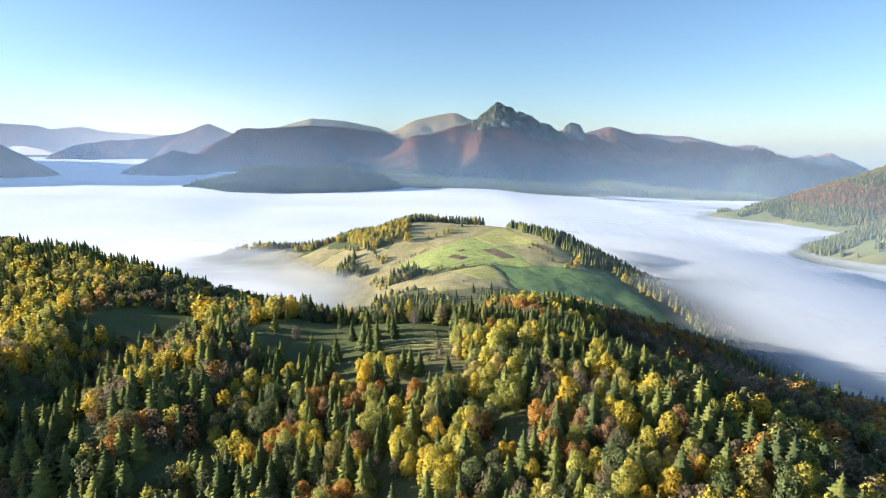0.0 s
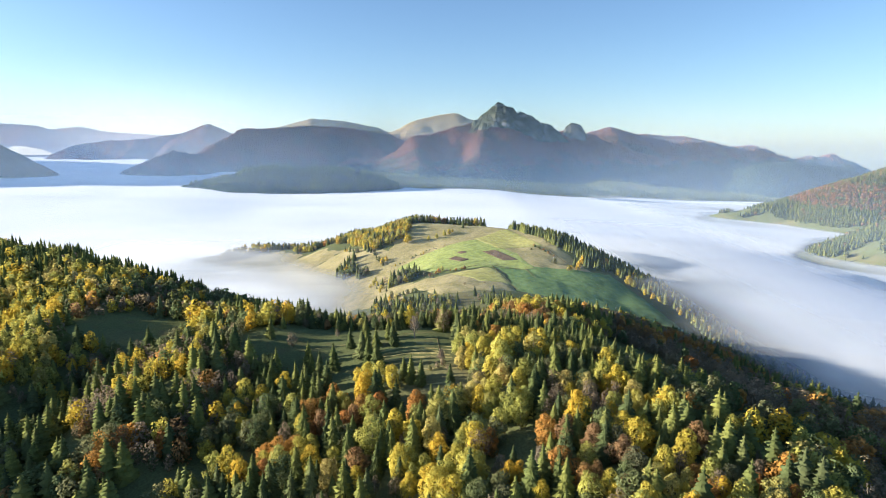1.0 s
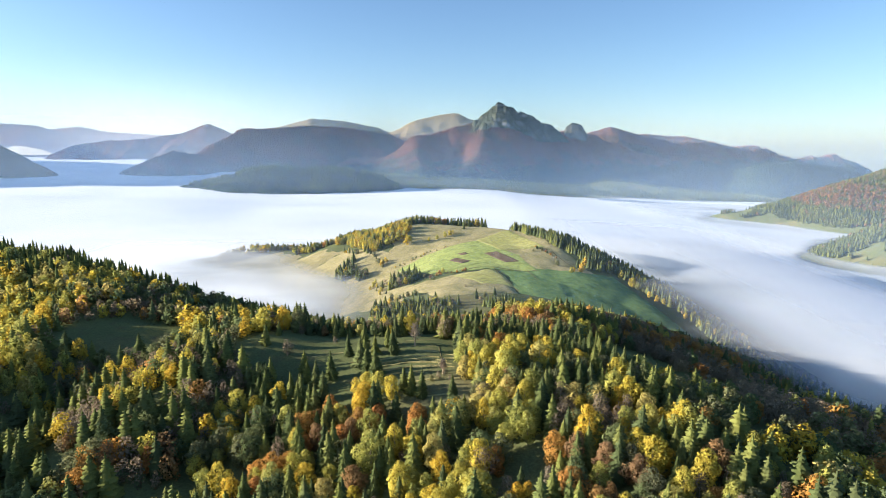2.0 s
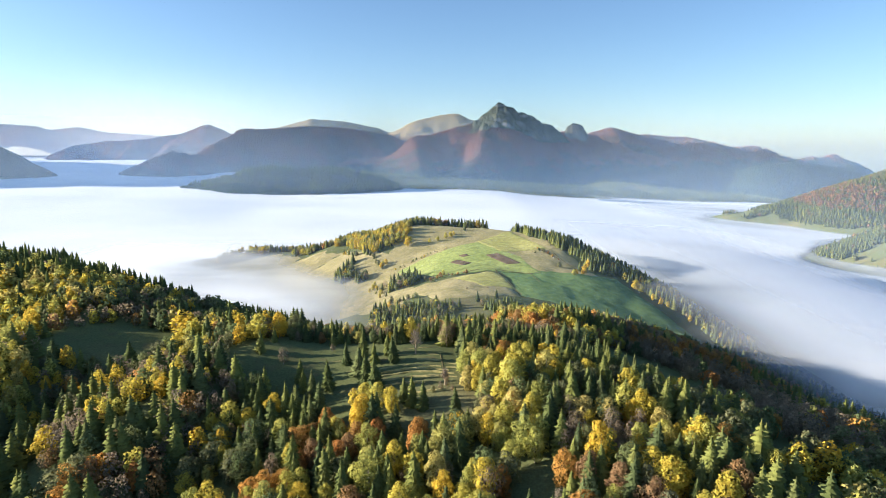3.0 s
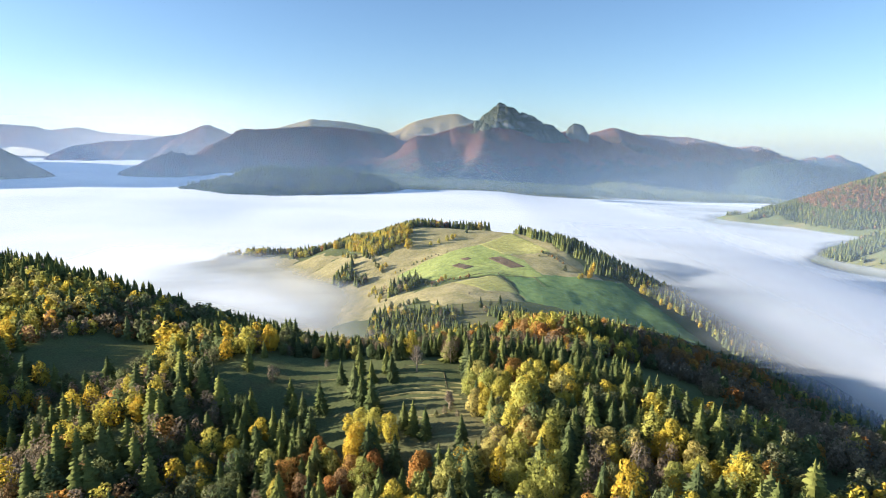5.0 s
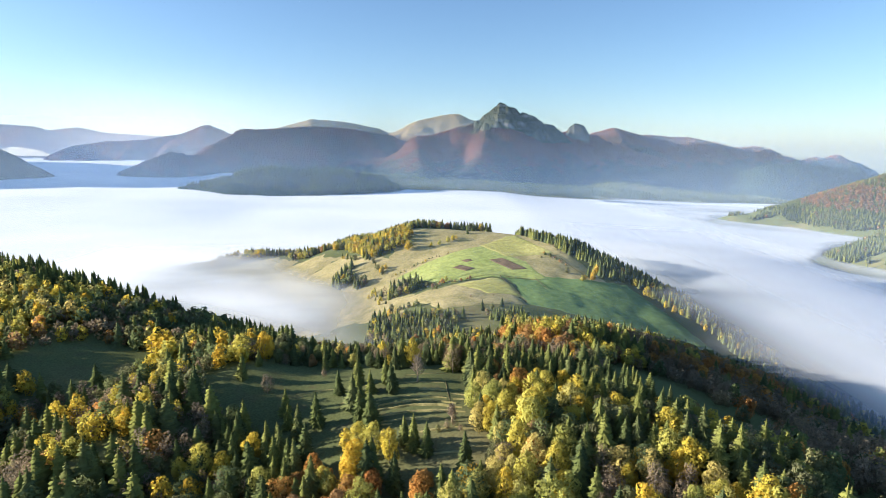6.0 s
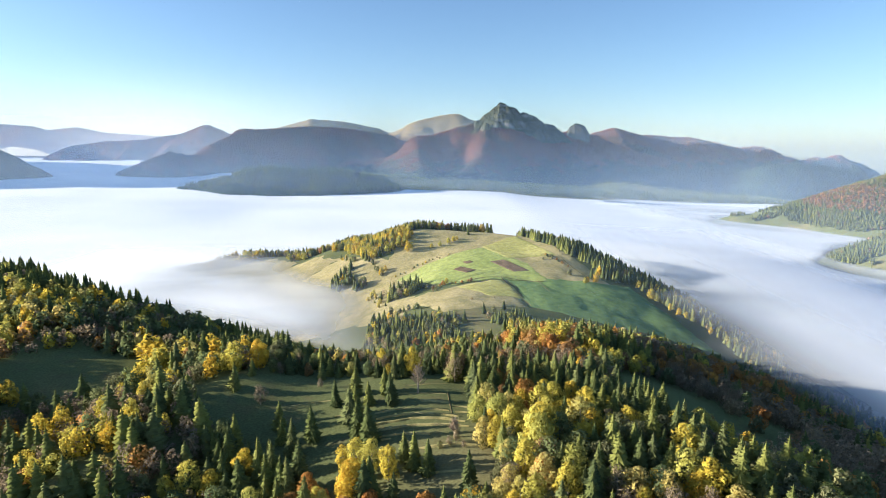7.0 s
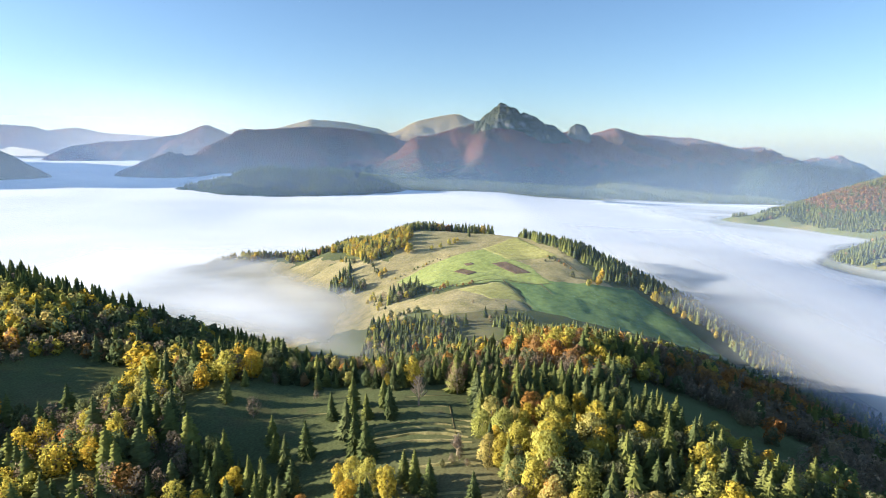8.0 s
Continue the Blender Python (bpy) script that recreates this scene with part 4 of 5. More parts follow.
zone(10, 161, 9, 8, 0.5, 0.4, 0.1, 0.4)
zone(45, 149, 9, 1, 5, 5, 0.2, 0.6)
zone(56, 157, 9, 1.0, 9, 0.9, 0.3, 0.3)
zone(64, 161, 10, 8, 0.5, 0.4, 0.1, 0.4)
zone(76, 167, 10, 8, 0.5, 0.4, 0.1, 0.4)
zone(73, 152, 9, 1.2, 0.5, 0.6, 4, 5)
zone(64, 148, 9, 1.2, 5, 1.5, 0.6, 4)
zone(73, 139, 9, 0.8, 1.6, 0.3, 8, 0.8)
zone(99, 186, 12, 1, 5, 5, 0.2, 0.6)
zone(106, 178, 11, 1, 5, 5, 0.2, 0.6)
zone(54, 143, 8, 8, 0.5, 0.4, 0.1, 0.4)
zone(45, 141, 8, 8, 0.5, 0.4, 0.1, 0.4)
zone(35, 145, 8, 8, 0.5, 0.4, 0.1, 0.4)
zone(21, 142, 8, 1.0, 9, 0.9, 0.3, 0.3)
zone(17, 147, 8, 8, 0.5, 0.4, 0.1, 0.4)
zone(2, 154, 8, 1.0, 9, 0.9, 0.3, 0.3)
zone(8, 148, 8, 1.0, 9, 0.9, 0.3, 0.3)
zone(54, 131, 8, 1.0, 9, 0.9, 0.3, 0.3)
zone(61, 128, 8, 1.2, 5, 1.5, 0.6, 4)
zone(77, 131, 8, 1.0, 9, 0.9, 0.3, 0.3)
zone(88, 138, 9, 8, 0.5, 0.4, 0.1, 0.4)
zone(85, 127, 8, 1.0, 9, 0.9, 0.3, 0.3)
zone(91, 128, 9, 8, 0.5, 0.4, 0.1, 0.4)
zone(113, 141, 10, 1.2, 0.5, 5, 0.3, 5)
zone(123, 175, 12, 1.8, 0.4, 1.4, 1.0, 8)
zone(165, 207, 15, 1.2, 0.5, 0.6, 4, 5)
zone(152, 231, 15, 1.8, 0.4, 1.4, 1.0, 8)
zone(196, 363, 20, 8, 0.5, 0.4, 0.1, 0.4)
zone(130, 335, 24, 1.5, 0.4, 0.6, 2, 8)
zone(172, 300, 28, 2.0, 0.4, 0.6, 1.5, 8)
zone(122, 248, 20, 1.5, 0.4, 0.6, 1.5, 8)
zone(180, 250, 30, 2.5, 0.4, 0.6, 1, 7)
zone(26, 232, 15, 0.5, 14, 0.8, 0.3, 0.3)
zone(34, 212, 13, 0.5, 12, 0.8, 0.3, 0.3)
zone(24, 251, 9, 0.4, 7, 0.3, 9, 0.3)
zone(-150, 262, 16, 14, 0.2, 2, 0.3, 8)
zone(-162, 280, 14, 12, 0.2, 3, 0.3, 8)
zone(-130, 214, 16, 14, 0.3, 2, 0.5, 8)
zone(-142, 236, 14, 12, 0.3, 2, 0.3, 10)
zone(-40, 305, 14, 3, 0.6, 4, 1, 6)
zone(-8, 312, 14, 2, 0.6, 4, 2, 7)
zone(2, 352, 18, 2, 0.8, 6, 1, 6)
zone(-15, 400, 22, 3, 0.8, 6, 0.5, 5)
zone(-55, 355, 20, 5, 0.5, 4, 0.5, 5)
zone(10, 430, 20, 4, 1, 5, 0.4, 4)
zone(-420, 470, 60, 5, 2, 2, 0.1, 2)
zone(-60, 100, 40, 5, 3, 0.5, 0.4, 1)
zone(60, 90, 40, 4, 5, 0.8, 0.4, 1)
zone(0, 540, 50, 7, 1, 1, 0.2, 0.7)
zone(-105, 850, 38, 1.2, 9, 1, 0.2, 0.5)
zone(-120, 750, 30, 7, 0.8, 1, 0, 0.6)
zone(-55, 668, 22, 6, 1.0, 2.5, 0, 1)
zone(-45, 880, 26, 8, 0.8, 0.5, 0.2, 0.7)
zone(0, 875, 14, 2, 2, 0.3, 5, 0.7)
zone(40, 880, 26, 8, 1.4, 0.5, 0.5, 0.7)
zone(-20, 570, 30, 6, 1, 4, 0.1, 0.7)
zone(-300, 960, 90, 4, 3, 2, 0.2, 1)
zone(170, 760, 70, 9, 0.5, 0.7, 0.1, 0.2)
zone(260, 640, 50, 6, 1.4, 1.6, 0.1, 0.5)


def kinds_at(x, y):
    w = np.zeros((len(x), 5)) + 1e-9
    for zx, zy, r, mix in ZONES:
        d = ((x - zx) ** 2 + (y - zy) ** 2) / (r * r)
        w += (np.exp(-d) + 1e-5 / (1 + d))[:, None] * np.array(mix)[None, :]
    w *= np.stack([1 + 0.9 * fbm(x, y, 26, 2, 30 + i) for i in range(5)], 1) ** 2
    east = np.clip((x - 85) / 25, 0, 1) * np.clip((y - 185) / 25, 0, 1) * (y < 440)          # beech and bare trees on the slope to the fog
    w *= 1 + east[:, None] * np.array([[-0.35, -0.6, -0.3, 1.2, 2.2]])
    w = np.cumsum(w / w.sum(1)[:, None], 1)
    return (rng.uniform(size=(len(x), 1)) > w).sum(1)


CLEARINGS = [(-166, 302, 32, 24), (-150, 440, 9, 24), (98, 298, 29, 48), (146, 308, 16, 12), (22, 168, 7, 10), (-84, 185, 9, 8), (-132, 195, 12, 8), (-97, 174, 8, 7),
             (40, 322, 9, 10), (30, 446, 16, 8), (48, 474, 16, 9), (-20, 455, 14, 10), (-3, 400, 12, 9)]
MEADOW_RIM = [(-104, 280), (-72, 285), (-45, 285), (-23, 279), (-4, 280), (4, 262), (6, 240), (8, 212), (6, 195), (-5, 192), (-14, 204), (-28, 207), (-42, 214), (-58, 226), (-74, 240), (-92, 254)]


def in_clearing(x, y):
    wob = 0.22 * fbm(x, y, 14, 2, 41)
    inside = np.any([((x - cx) / rx) ** 2 + ((y - cy) / ry) ** 2 + wob < 1 for cx, cy, rx, ry in CLEARINGS], axis=0)
    mx, my = x + 2.5 * fbm(x, y, 12, 2, 42), y + 2.5 * fbm(x, y, 12, 2, 43)
    meadow = np.zeros(np.shape(x), bool)
    for (ax, ay), (bx, by) in zip(MEADOW_RIM, MEADOW_RIM[1:] + MEADOW_RIM[:1]):
        meadow ^= ((ay > my) != (by > my)) & (mx < ax + (my - ay) * (bx - ax) / (by - ay + 1e-9))
    return inside | meadow


def scattered(x0, x1, y0, y1, gap):
    gx, gy = np.meshgrid(np.arange(x0, x1, gap), np.arange(y0, y1, gap))
    x, y = gx.ravel() + rng.uniform(-0.48, 0.48, gx.size) * gap, gy.ravel() + rng.uniform(-0.48, 0.48, gx.size) * gap
    return x, y


def hill_wood(x, y):
    """Where the far hill is wooded."""
    edge = np.interp(y, [596, 614, 641, 676, 684, 692, 728, 744, 781, 800, 835], [262, 252, 234, 217, 205, 172, 164, 140, 127, 112, 100])
    east = (x > edge + 5 * fbm(x, y, 22, 2, 50)) & (x < 420) & (y < 900)
    crest = (y > np.interp(x, [-60, 0, 60, 110], [862, 858, 850, 842])) & (y < 905) & (x > -85) & (x < 62) & (fbm(x, y, 26, 2, 56) > -0.35)
    gold = (y > np.interp(x, [-150, -105, -60, -40], [880, 790, 800, 850])) & (x > -165) & (x < -48) & (y < 945) & (fbm(x, y, 30, 2, 51) > -0.25)
    shoulder = (x > -400) & (x < -140) & (y > 905 - 0.2 * (x + 140)) & (y < 1010) & (fbm(x, y, 30, 2, 52) > -0.1)
    slope = (((x + 118) / 26) ** 2 + ((y - 755) / 32) ** 2 < 1) & (fbm(x, y, 24, 2, 53) > -0.1)
    middle = (((x + 52) / 24) ** 2 + ((y - 668) / 16) ** 2 < 1) & (fbm(x, y, 20, 2, 54) > -0.25)
    foot = (y > 470) & (y < np.interp(x, [-70, -20, 20, 70, 150], [600, 572, 548, 562, 545]) + 12 * fbm(x, y, 30, 2, 55)) & (x > -75) & (x < 150) & (fbm(x, y, 22, 2, 57) > np.where((x < -5) & (y > 540), -0.6, 0.02))
    return (east | crest | gold | shoulder | slope | middle | foot) & ~in_clearing(x, y)


x, y = scattered(-560, 360, 112, 520, 5.0)
keep = (np.abs(x) < 0.82 * y + 18) & ~in_clearing(x, y) & (y < np.interp(x, [-400, -265, -170, -80, 0], [500, 452, 430, 440, 470])) & (ground_height(x, y) > fog_top(x, y) - 4)
keep &= (rng.uniform(size=len(x)) < 0.95) & (fbm(x, y, 21, 2, 58) > -0.5)
x, y = x[keep], y[keep]
kind = kinds_at(x, y)
scale = rng.uniform(0.5, 1.0, len(x)) ** 0.8 * 1.17 * (1 + 0.2 * fbm(x, y, 35, 2, 60))
order = list(TALL)
close = (x > -85) & (x < 90) & (y > 125) & (y < 310)
scale *= np.where((kind == 1) & (np.hypot((x - 24) / 20, (y - 235) / 55) < 1), 1.15, 1.0)
scale *= np.where(np.hypot(x - 62, y - 371) < 20, 1.25, 1.0)
scale *= np.where((x > -78) & (x < 34) & (y > 282), 0.66, 1.0)          # young growth in the hollow behind the meadow
for k, name in enumerate(order):
    mine = kind == k
    things = np.flatnonzero(mine & close)
    things = things[np.argsort(np.abs(x[things] - 5) + 0.6 * np.abs(y[things] - 215))][:300]
    for i in things:
        tree(name, float(x[i]), float(y[i]), float(scale[i]))
    rest = mine.copy()
    rest[things] = False
    p = np.stack([x, y, scale], 1)
    near = (y < 290) | ((y < 405) & (x > -100) & (x < 165))
    near_rest, far_rest = rest & near, rest & ~near
    wood(name + "_wood", name, 1, p[near_rest], "dense ridge forest of " + {"spruce": "dark green spruces", "golden": "golden birches", "green": "yellow-green broadleaf trees", "rust": "rust-coloured beeches", "grey": "half-bare brown trees"}[name])
    wood(name + "_wood", name, 2, p[far_rest], "distant ridge forest of " + {"spruce": "dark spruces", "golden": "golden birches", "green": "yellow-green trees", "rust": "rust-coloured beeches", "grey": "half-bare brown trees"}[name])

x, y = scattered(-75, 150, -60, 112, 6.4)
kind = kinds_at(x, y)
scale = rng.uniform(0.6, 1.1, len(x))
for k, name in enumerate(order):
    wood(name + "_wood", name, 2, np.stack([x, y, scale], 1)[kind == k], "ridge forest below the flight, of " + {"spruce": "dark spruces", "golden": "golden birches", "green": "yellow-green trees", "rust": "rust-coloured beeches", "grey": "half-bare brown trees"}[name])

x, y = scattered(-380, 430, 470, 1010, 5.0)
keep = hill_wood(x, y) & (ground_height(x, y) > fog_top(x, y) - 16)
x, y = x[keep], y[keep]
kind = kinds_at(x, y)
scale = rng.uniform(0.65, 1.1, len(x)) * np.where(y < 620, 0.78, 1.0)
for k, name in enumerate(order):
    mine = kind == k
    wood(name + "_wood", name, 2, np.stack([x, y, scale], 1)[mine], "hillside wood of " + {"spruce": "dark spruces", "golden": "golden birches", "green": "yellow-green trees", "rust": "rust-coloured beeches", "grey": "half-bare brown trees"}[name])


def east_wood(x, y):
    h = ground_height(x, y) - fog_top(x, y)
    big = (y > 1380) & (x > 1020) & (h > 28 + 14 * fbm(x, y, 90, 2, 61))
    edge = (y > 1500) & (h > 2) & (fbm(x, y, 60, 3, 62) > 0.22)
    spur = (y < 1300) & (h > 6) & ((y > 1128 + 0.1 * (x - 800) + 12 * fbm(x, y, 60, 2, 63)) | (fbm(x, y, 40, 2, 64) > 0.35))
    return big | edge | spur


x, y = scattered(760, 1900, 950, 2150, 7.2)
keep = east_wood(x, y) & (x < 0.98 * y)
x, y = x[keep], y[keep]
level = ground_height(x, y) + 14 * fbm(x, y, 80, 3, 66)
share = np.where((level > 122)[:, None] & (y > 1380)[:, None], np.where((level < 182)[:, None], [[1.4, 0.04, 0.2, 5.5, 2.6]], [[5, 0.05, 0.8, 1.6, 2]]), [[9, 0.06, 0.4, 0.15, 0.5]])
share = np.cumsum(share / share.sum(1)[:, None], 1)
kind = (rng.uniform(size=(len(x), 1)) > share).sum(1)
scale = rng.uniform(0.65, 1.05, len(x))
for k, name in enumerate(order):
    wood(name + "_wood", name, 3, np.stack([x, y, scale], 1)[kind == k], "far autumn wood of " + {"spruce": "dark spruces", "golden": "golden birches", "green": "yellow-green trees", "rust": "rust-red beeches", "grey": "half-bare brown trees"}[name], mat=FAR_BEECH if name in ("rust", "golden") else None)
x, y = scattered(-650, 1700, 2560, 3080, 13)
keep = (ground_height(x, y) > fog_top(x, y) + 3) & (fbm(x, y, 90, 2, 65) > -0.4) & ~((x > 830) & (x < 1200) & (y > 2860) & (y < 2965)) & (np.hypot((x + 170) / 120, (y - 2660) / 60) > 1)
x, y = x[keep], y[keep]
wood("spruce_wood", "spruce", 3, np.stack([x, y, rng.uniform(0.6, 1.0, len(x))], 1), "thin spruce wood on the foot slopes above the fog")

x, y = scattered(-1080, -190, 2230, 2560, 8.5)
keep = (low_hill_height(x, y) > fog_top(x, y) + 8) & (fbm(x, y, 60, 2, 67) > -0.35)
x, y = x[keep], y[keep]
wood("spruce_wood", "spruce", 3, np.stack([x, y, rng.uniform(0.6, 1.15, len(x))], 1), "dark conifer wood on the low hill in the fog", low_hill_height)

# single trees on the meadow
for sx, sy, h in ((-43, 258, 10.5), (-37, 265, 12), (-36, 246, 14), (-32, 238, 13), (-31, 256, 9.5), (-28, 233, 14), (-26, 263, 11), (-23, 255, 12.5), (-34.5, 250, 12), (-47, 239, 13),
                  (-52, 233, 13), (-60, 248, 11), (-83, 271, 11), (-80, 282, 8), (-57, 240, 10), (-13, 217, 12), (-16, 220, 10), (-9, 214, 11), (6, 246, 12), (8, 250, 14), (10, 246, 13), (12, 242, 12), (5, 264, 12), (9, 268, 13), (2, 205, 12)):
    tree("spruce", sx, sy, h / 14.5, "lone dark green spruce standing on the open meadow")

# ---- fields, banks and tracks ----
def patch(name, label, corners, mat, lift, cat, ragged=2.0, step=3.0):
    """A field laid over the land between four corners, with an uneven rim."""
    (ax, ay), (bx, by), (cx, cy), (dx, dy) = corners
    n = max(4, int(max(math.hypot(bx - ax, by - ay), math.hypot(dx - ax, dy - ay)) / step))
    u, w = np.meshgrid(np.linspace(0, 1, n), np.linspace(0, 1, n))
    px = (ax * (1 - u) + bx * u) * (1 - w) + (dx * (1 - u) + cx * u) * w
    py = (ay * (1 - u) + by * u) * (1 - w) + (dy * (1 - u) + cy * u) * w
    rim = np.clip(1 - 6 * np.minimum(np.minimum(u, 1 - u), np.minimum(w, 1 - w)), 0, 1)
    px, py = px + rim * ragged * fbm(px, py, 16, 2, 71), py + rim * ragged * fbm(px, py, 16, 2, 72)
    z = ground_height(px, py) + lift * (1 - rim ** 4) - 0.25 * rim ** 8
    i = (np.arange(n - 1)[:, None] * n + np.arange(n - 1)[None, :]).ravel()
    ob = link_mesh(name, np.stack([px.ravel(), py.ravel(), z.ravel()], 1), np.stack([i, i + 1, i + n + 1, i + n], 1), mat)
    return tagged(ob, label, cat, "hill fields", "structure")


patch("pasture", "rough tan pasture on the crown of the hill", ((-105, 700), (185, 660), (112, 850), (-45, 862)), SCRUB, 0.7, "pasture", 8)
patch("pasture", "rough tan pasture on the western hill slope", ((-430, 800), (-30, 575), (-45, 760), (-320, 1000)), SCRUB, 0.6, "pasture", 12)
patch("pasture", "bright green pasture across the hill", ((-68, 728), (-9, 660), (100, 712), (47, 784)), LUSH, 1.1, "pasture", 4)
patch("pasture", "bright green pasture beside the ploughed fields", ((-10, 656), (60, 668), (108, 668), (96, 724)), LUSH, 1.0, "pasture", 3)
patch("pasture", "mown yellow-green pasture below the hilltop", ((40, 784), (66, 730), (132, 740), (92, 826)), STUBBLE, 1.35, "pasture", 3)
patch("pasture", "tan lower pasture at the foot of the hill", ((-48, 640), (-6, 570), (78, 590), (57, 668)), SCRUB, 0.9, "pasture", 5)
patch("pasture", "pale green lower pasture crossed by a track", ((4, 650), (40, 612), (74, 612), (58, 668)), STUBBLE, 1.2, "pasture", 5)
# its colour carries the shade of the eastern slope
patch("pasture", "green pasture, coloured darker for shade, falling towards the fog", ((76, 592), (250, 560), (205, 686), (62, 670)), SHADED_GREEN, 0.85, "pasture", 6)
patch("field", "ploughed brown field on the green hill", ((47, 723), (73, 691), (93, 693), (65, 728)), PLOUGHED, 1.6, "field", 1.0, 2)
patch("field", "small ploughed brown field on the green hill", ((4, 712), (21, 688), (34, 702), (13, 717)), PLOUGHED, 1.6, "field", 1.0, 2)
patch("field", "narrow ploughed brown strip on the green hill", ((14, 728), (20, 718), (33, 722), (27, 730)), PLOUGHED, 1.6, "field", 0.8, 2)


def bank(name, label, ends, bow, width, height, mat, cat, group):
    """A low grass bank or worn line along the slope, bowed in the middle."""
    (ax, ay), (bx, by) = ends
    n = max(6, int(math.hypot(bx - ax, by - ay) / 0.8))
    u = np.linspace(0, 1, n)
    px, py = ax + (bx - ax) * u, ay + (by - ay) * u + bow * 4 * u * (1 - u)
    py = py + 0.5 * fbm(px, py, 5, 2, 73)
    lx, ly = -(by - ay), bx - ax
    size = math.hypot(lx, ly)
    lx, ly = lx / size, ly / size
    rows = []
    for across, up in ((-1, -0.4), (-0.6, 0.55), (0.0, 1.0), (0.5, 0.8), (1, -0.4)):
        w = width * (0.7 + 0.5 * fbm(px * 1.0, py + across, 4, 2, 74)) * np.minimum(1, 8 * np.minimum(u, 1 - u) + 0.15)
        qx, qy = px + lx * across * w, py + ly * across * w
        rows.append(np.stack([qx, qy, ground_height(qx, qy) + up * height * (0.8 + 0.35 * fbm(qx, qy, 3, 2, 75)) + 0.05], 1))
    v = np.concatenate(rows)
    i = (np.arange(4)[:, None] * n + np.arange(n - 1)[None, :]).ravel()
    return tagged(link_mesh(name, v, np.stack([i, i + 1, i + n + 1, i + n], 1), mat), label, cat, group, "structure")


for ends, bow, w, h in ((((-22, 262), (-4, 261)), 0.4, 0.5, 0.3), (((-13, 255.5), (-3, 254)), 0.3, 1.1, 0.5), (((-28, 249), (-3, 247.5)), 2.2, 0.55, 0.6), (((-27, 245), (0, 243)), 2.6, 0.6, 0.7),
                        (((-28, 241.5), (2, 239.5)), 2.8, 0.65, 0.75), (((-26, 238), (3, 236)), 2.4, 0.55, 0.7), (((-25, 234.5), (-9, 233)), 1.2, 0.6, 0.6), (((-37, 231), (-21, 233)), 0.8, 0.7, 0.5),
                        (((-36, 226), (-24, 227)), 0.5, 0.6, 0.4), (((-12, 226), (5, 224.5)), 0.8, 0.9, 0.5), (((-42, 251), (-30, 253)), 0.4, 0.4, 0.3), (((-19, 269), (-3, 271)), 0.3, 0.35, 0.2),
                        (((-2, 251), (4, 250.5)), 0.3, 0.6, 0.4), (((-1, 246.5), (5, 246)), 0.3, 0.6, 0.5), (((-9, 214), (1, 213)), 0.4, 0.7, 0.3), (((-60, 262), (-44, 263)), 0.6, 0.4, 0.25)):
    bank("terrace_bank", "low terraced bank of dry straw-coloured grass", ends, bow, w, h, HAY, "bank", "terraced meadow")
for ends, bow in ((((57, 673), (66, 634)), -3), (((66, 634), (78, 593)), 2), (((3, 654), (57, 673)), 3), (((96, 673), (104, 638)), 0), (((57, 673), (110, 668)), -2), (((131, 742), (160, 680)), -6)):
    bank("field_track", "worn grassy track between hill pastures", ends, bow, 0.6, 0.15, TRACK, "track", "hill tracks").location.z = 1.3
bank("field_track", "dark worn cattle path across the terraced meadow", ((-3.5, 263), (-1.5, 239)), 0, 0.35, 0.1, TRACK, "track", "terraced meadow")

# trees and bushes on the hill and the meadow
for kind_, sx, sy, h in (("golden", -51, 790, 15), ("golden", -48, 794, 12), ("golden", -21, 793, 7), ("golden", -10, 796, 8), ("golden", 1, 803, 9), ("golden", 8, 806, 9), ("golden", 12, 812, 6), ("spruce", 28, 830, 10),
                         ("golden", -112, 805, 9), ("golden", -81, 752, 10), ("golden", -77, 757, 8), ("golden", -89, 683, 6), ("golden", -86, 687, 5), ("rust", -6, 661, 6), ("golden", -2, 664, 7), ("grey", -14, 656, 5),
                         ("golden", 148, 671, 8), ("golden", 151, 674, 7), ("golden", 161, 676, 13), ("spruce", 159, 688, 14), ("green", 135, 690, 8), ("golden", 217, 662, 13), ("golden", 222, 659, 10), ("golden", 235, 632, 9), ("golden", 241, 628, 8), ("golden", 229, 640, 9), ("golden", 255, 603, 8),
                         ("green", 118, 738, 4), ("green", 124, 736, 4), ("rust", 128, 728, 4), ("green", 133, 720, 4), ("rust", 138, 712, 3.5), ("green", 112, 729, 3.5),
                         ("spruce", 31, 562, 11), ("spruce", 50, 574, 10), ("spruce", 55, 548, 12), ("spruce", 13, 545, 12), ("spruce", -8, 560, 10), ("green", 40, 565, 6), ("grey", 22, 600, 4), ("grey", 44, 607, 3),
                         ("golden", -30, 221, 10), ("golden", -25, 217, 11), ("golden", -20, 213, 11), ("golden", -34, 222, 8), ("grey", -3, 226, 3.4), ("grey", -1, 227, 4.2), ("green", -6, 225, 2.6), ("grey", 1, 224, 2.8), ("rust", 15, 266, 9), ("golden", 14, 264, 9), ("grey", -52, 275, 4), ("grey", -71, 263, 8), ("rust", -9, 200, 6)):
    tree(kind_, sx, sy, h / TALL[kind_], {"golden": "golden-leaved tree standing alone on open grass", "spruce": "dark spruce standing alone on open grass"}.get(kind_, "low brownish bush on open grass"))


def hedge(ends, count, kinds, tall):
    """Loose row of small trees and bushes along a field's edge."""
    (ax, ay), (bx, by) = ends
    for k in range(count):
        u = (k + rng.uniform(0.1, 0.9)) / count
        name = kinds[rng.integers(len(kinds))]
        tree(name, ax + (bx - ax) * u + rng.normal(0, 1.6), ay + (by - ay) * u + rng.normal(0, 1.6), tall * rng.uniform(0.6, 1.25) / TALL[name], "small hedgerow tree along the edge of a hill pasture")


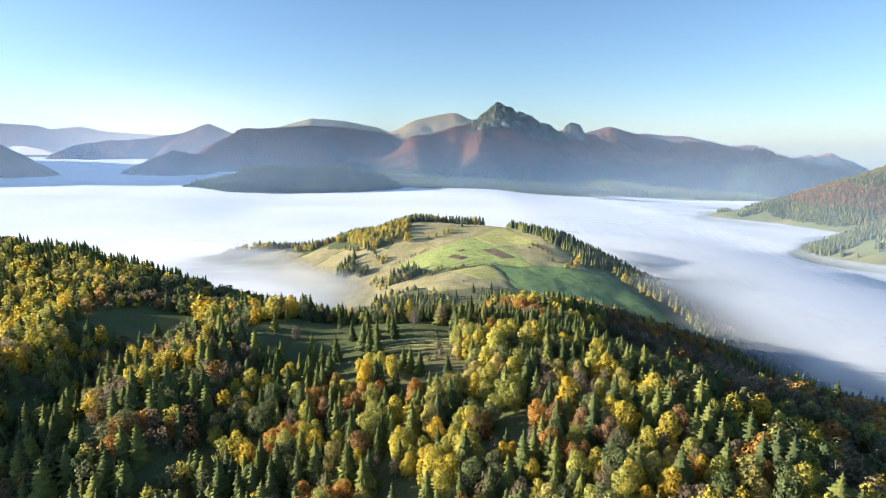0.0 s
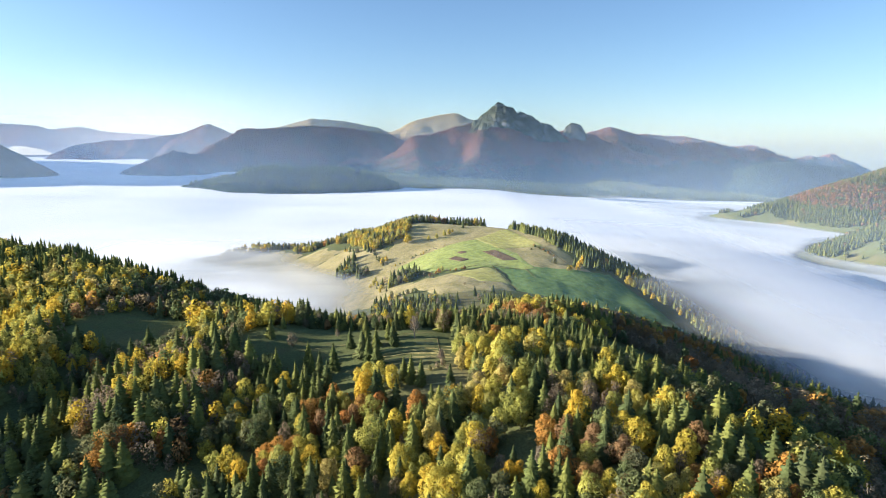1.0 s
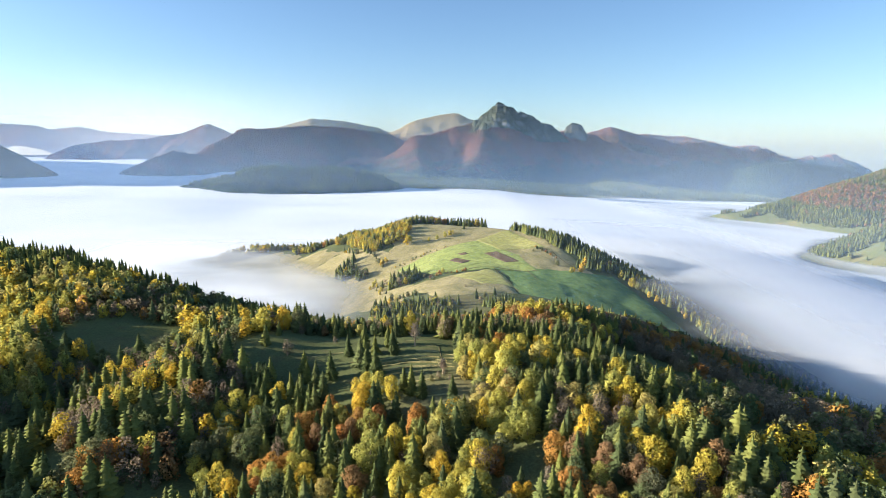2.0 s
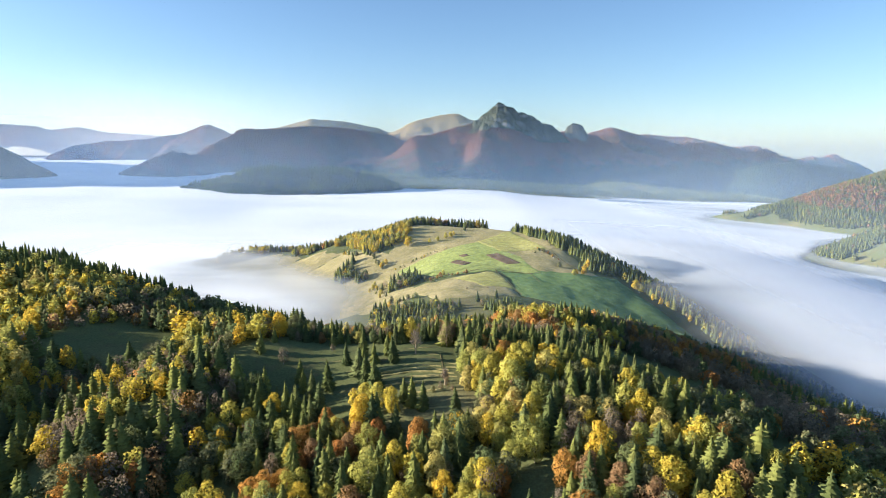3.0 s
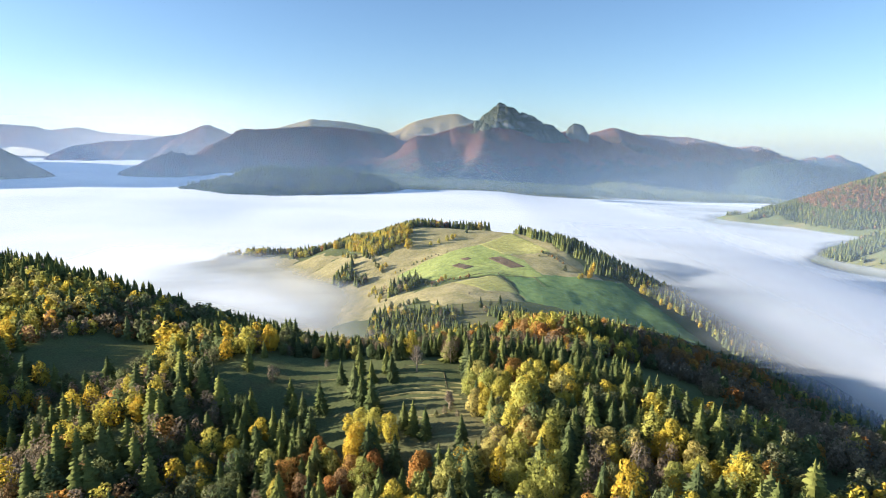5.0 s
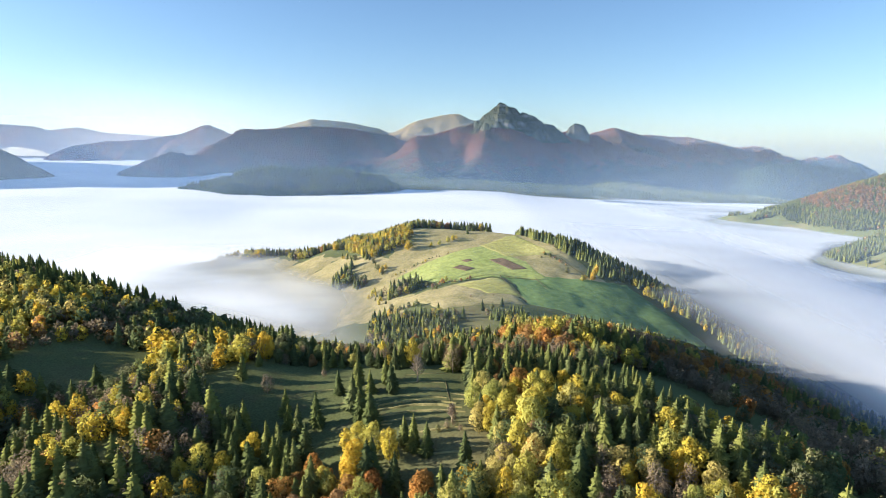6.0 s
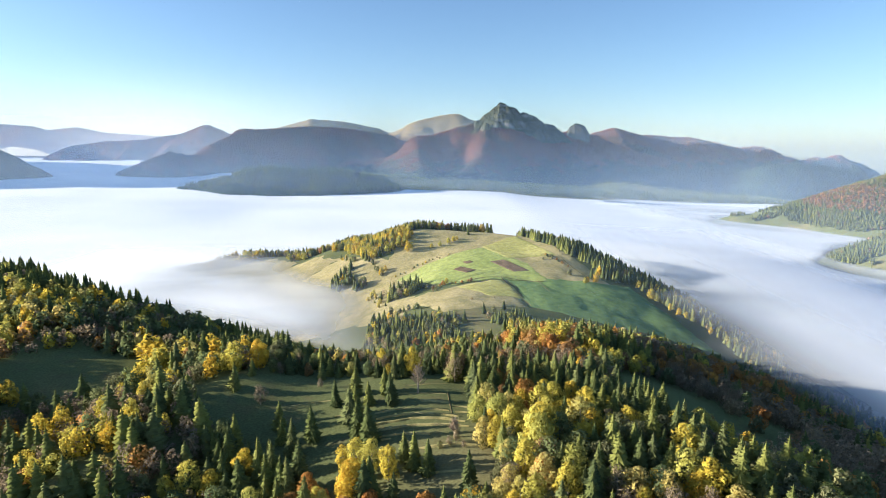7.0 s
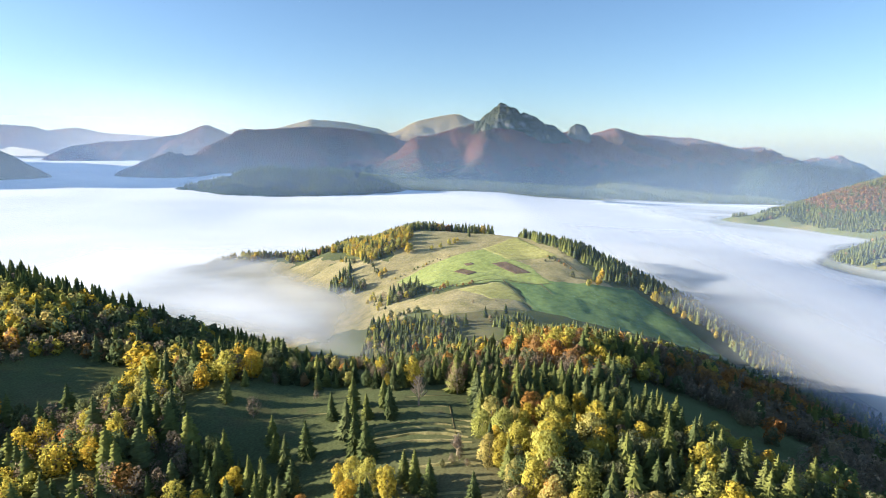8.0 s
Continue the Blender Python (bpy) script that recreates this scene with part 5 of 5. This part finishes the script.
for ends, count, kinds, tall in ((((-70, 735), (4, 764)), 16, ("golden", "green", "grey"), 3.6), (((-104, 795), (-78, 745)), 9, ("golden", "green", "spruce"), 7), (((-12, 657), (26, 662)), 8, ("rust", "grey", "golden"), 4.5),
                                 (((-88, 700), (-66, 640)), 10, ("green", "golden", "spruce"), 6.5), (((-40, 690), (-10, 640)), 9, ("green", "grey", "rust"), 5), (((-150, 850), (-118, 800)), 9, ("golden", "green", "spruce"), 7),
                                 (((116, 742), (140, 712)), 9, ("green", "grey", "rust"), 4), (((138, 742), (128, 775)), 7, ("grey", "green"), 3.5), (((-60, 612), (-30, 600)), 7, ("spruce", "green"), 8)):
    hedge(ends, count, kinds, tall)


def bare_tree(x, y, h):
    """A leafless tree: trunk, limbs and twigs."""
    top = new("bare_tree")
    top.location = (x, y, float(ground_height(x, y)) - 0.2)
    v, f = tube([(0, 0, 0), (0.05, 0, h * 0.35), (0, 0.1, h * 0.7), (0, 0, h)], [0.36, 0.28, 0.18, 0.08], 7)
    link_mesh("trunk", v, f, TWIGS, top)
    for k in range(26):
        z, a = h * (0.25 + 0.7 * k / 26), k * 2.4
        r = h * 0.3 * (1.15 - z / h) + 0.3
        q = Vector((r * math.cos(a), r * math.sin(a), z + r * 0.9))
        pieces = [tube([(0, 0, z), tuple(q * 0.5 + Vector((0, 0, z * 0.5 - r * 0.08))), tuple(q)], [0.14, 0.11, 0.06], 4)]
        for j in range(10):
            s = Vector((0, 0, z)).lerp(q, 0.3 + 0.07 * j)
            e = s + Vector((rng.normal() * 0.5, rng.normal() * 0.5, 0.7 + 0.3 * rng.uniform()))
            pieces.append(tube([tuple(s), tuple(e)], [0.08, 0.05], 3))
        v, f = joined(pieces)
        link_mesh("limb", v, f, TWIGS, top)
    tagged(top, "bare pale tree without leaves on the terraced meadow", "bare tree")


bare_tree(-14, 262, 10.5)
bare_tree(-1.5, 230, 5.5)


# a small shed among the trees below the meadow
def shed(x, y):
    top = new("shed")
    top.location = (x, y, float(ground_height(x, y)) - 0.2)
    top.rotation_euler = (0, 0, 0.4)
    w, d, e, r = 3.0, 2.4, 3.0, 4.6
    v = [(-w, -d, 0), (w, -d, 0), (w, d, 0), (-w, d, 0), (-w, -d, e), (w, -d, e), (w, d, e), (-w, d, e), (-w, 0, r), (w, 0, r)]
    link_mesh("wall", v, [(0, 1, 5), (0, 5, 4), (1, 2, 6), (1, 6, 5), (2, 3, 7), (2, 7, 6), (3, 0, 4), (3, 4, 7), (4, 8, 7), (5, 6, 9)], BARK, top, False)
    o = 0.35
    for s in (-1, 1):
        q = [(-w - o, s * (d + o), e - 0.2), (w + o, s * (d + o), e - 0.2), (w + o, 0, r + 0.1), (-w - o, 0, r + 0.1)]
        q += [(a, b, c + 0.12) for a, b, c in q]
        link_mesh("roof", q, [(0, 1, 2, 3), (4, 5, 6, 7), (0, 1, 5, 4), (1, 2, 6, 5), (2, 3, 7, 6), (3, 0, 4, 7)], ROOF, top, False)
    tagged(top, "small dark wooden shed with a pale metal roof", "shed")


ROOF = plain_soil("pale_sheet_metal", (0.55, 0.6, 0.63), (0.75, 0.78, 0.8), 0.8)
shed(-14, 430)
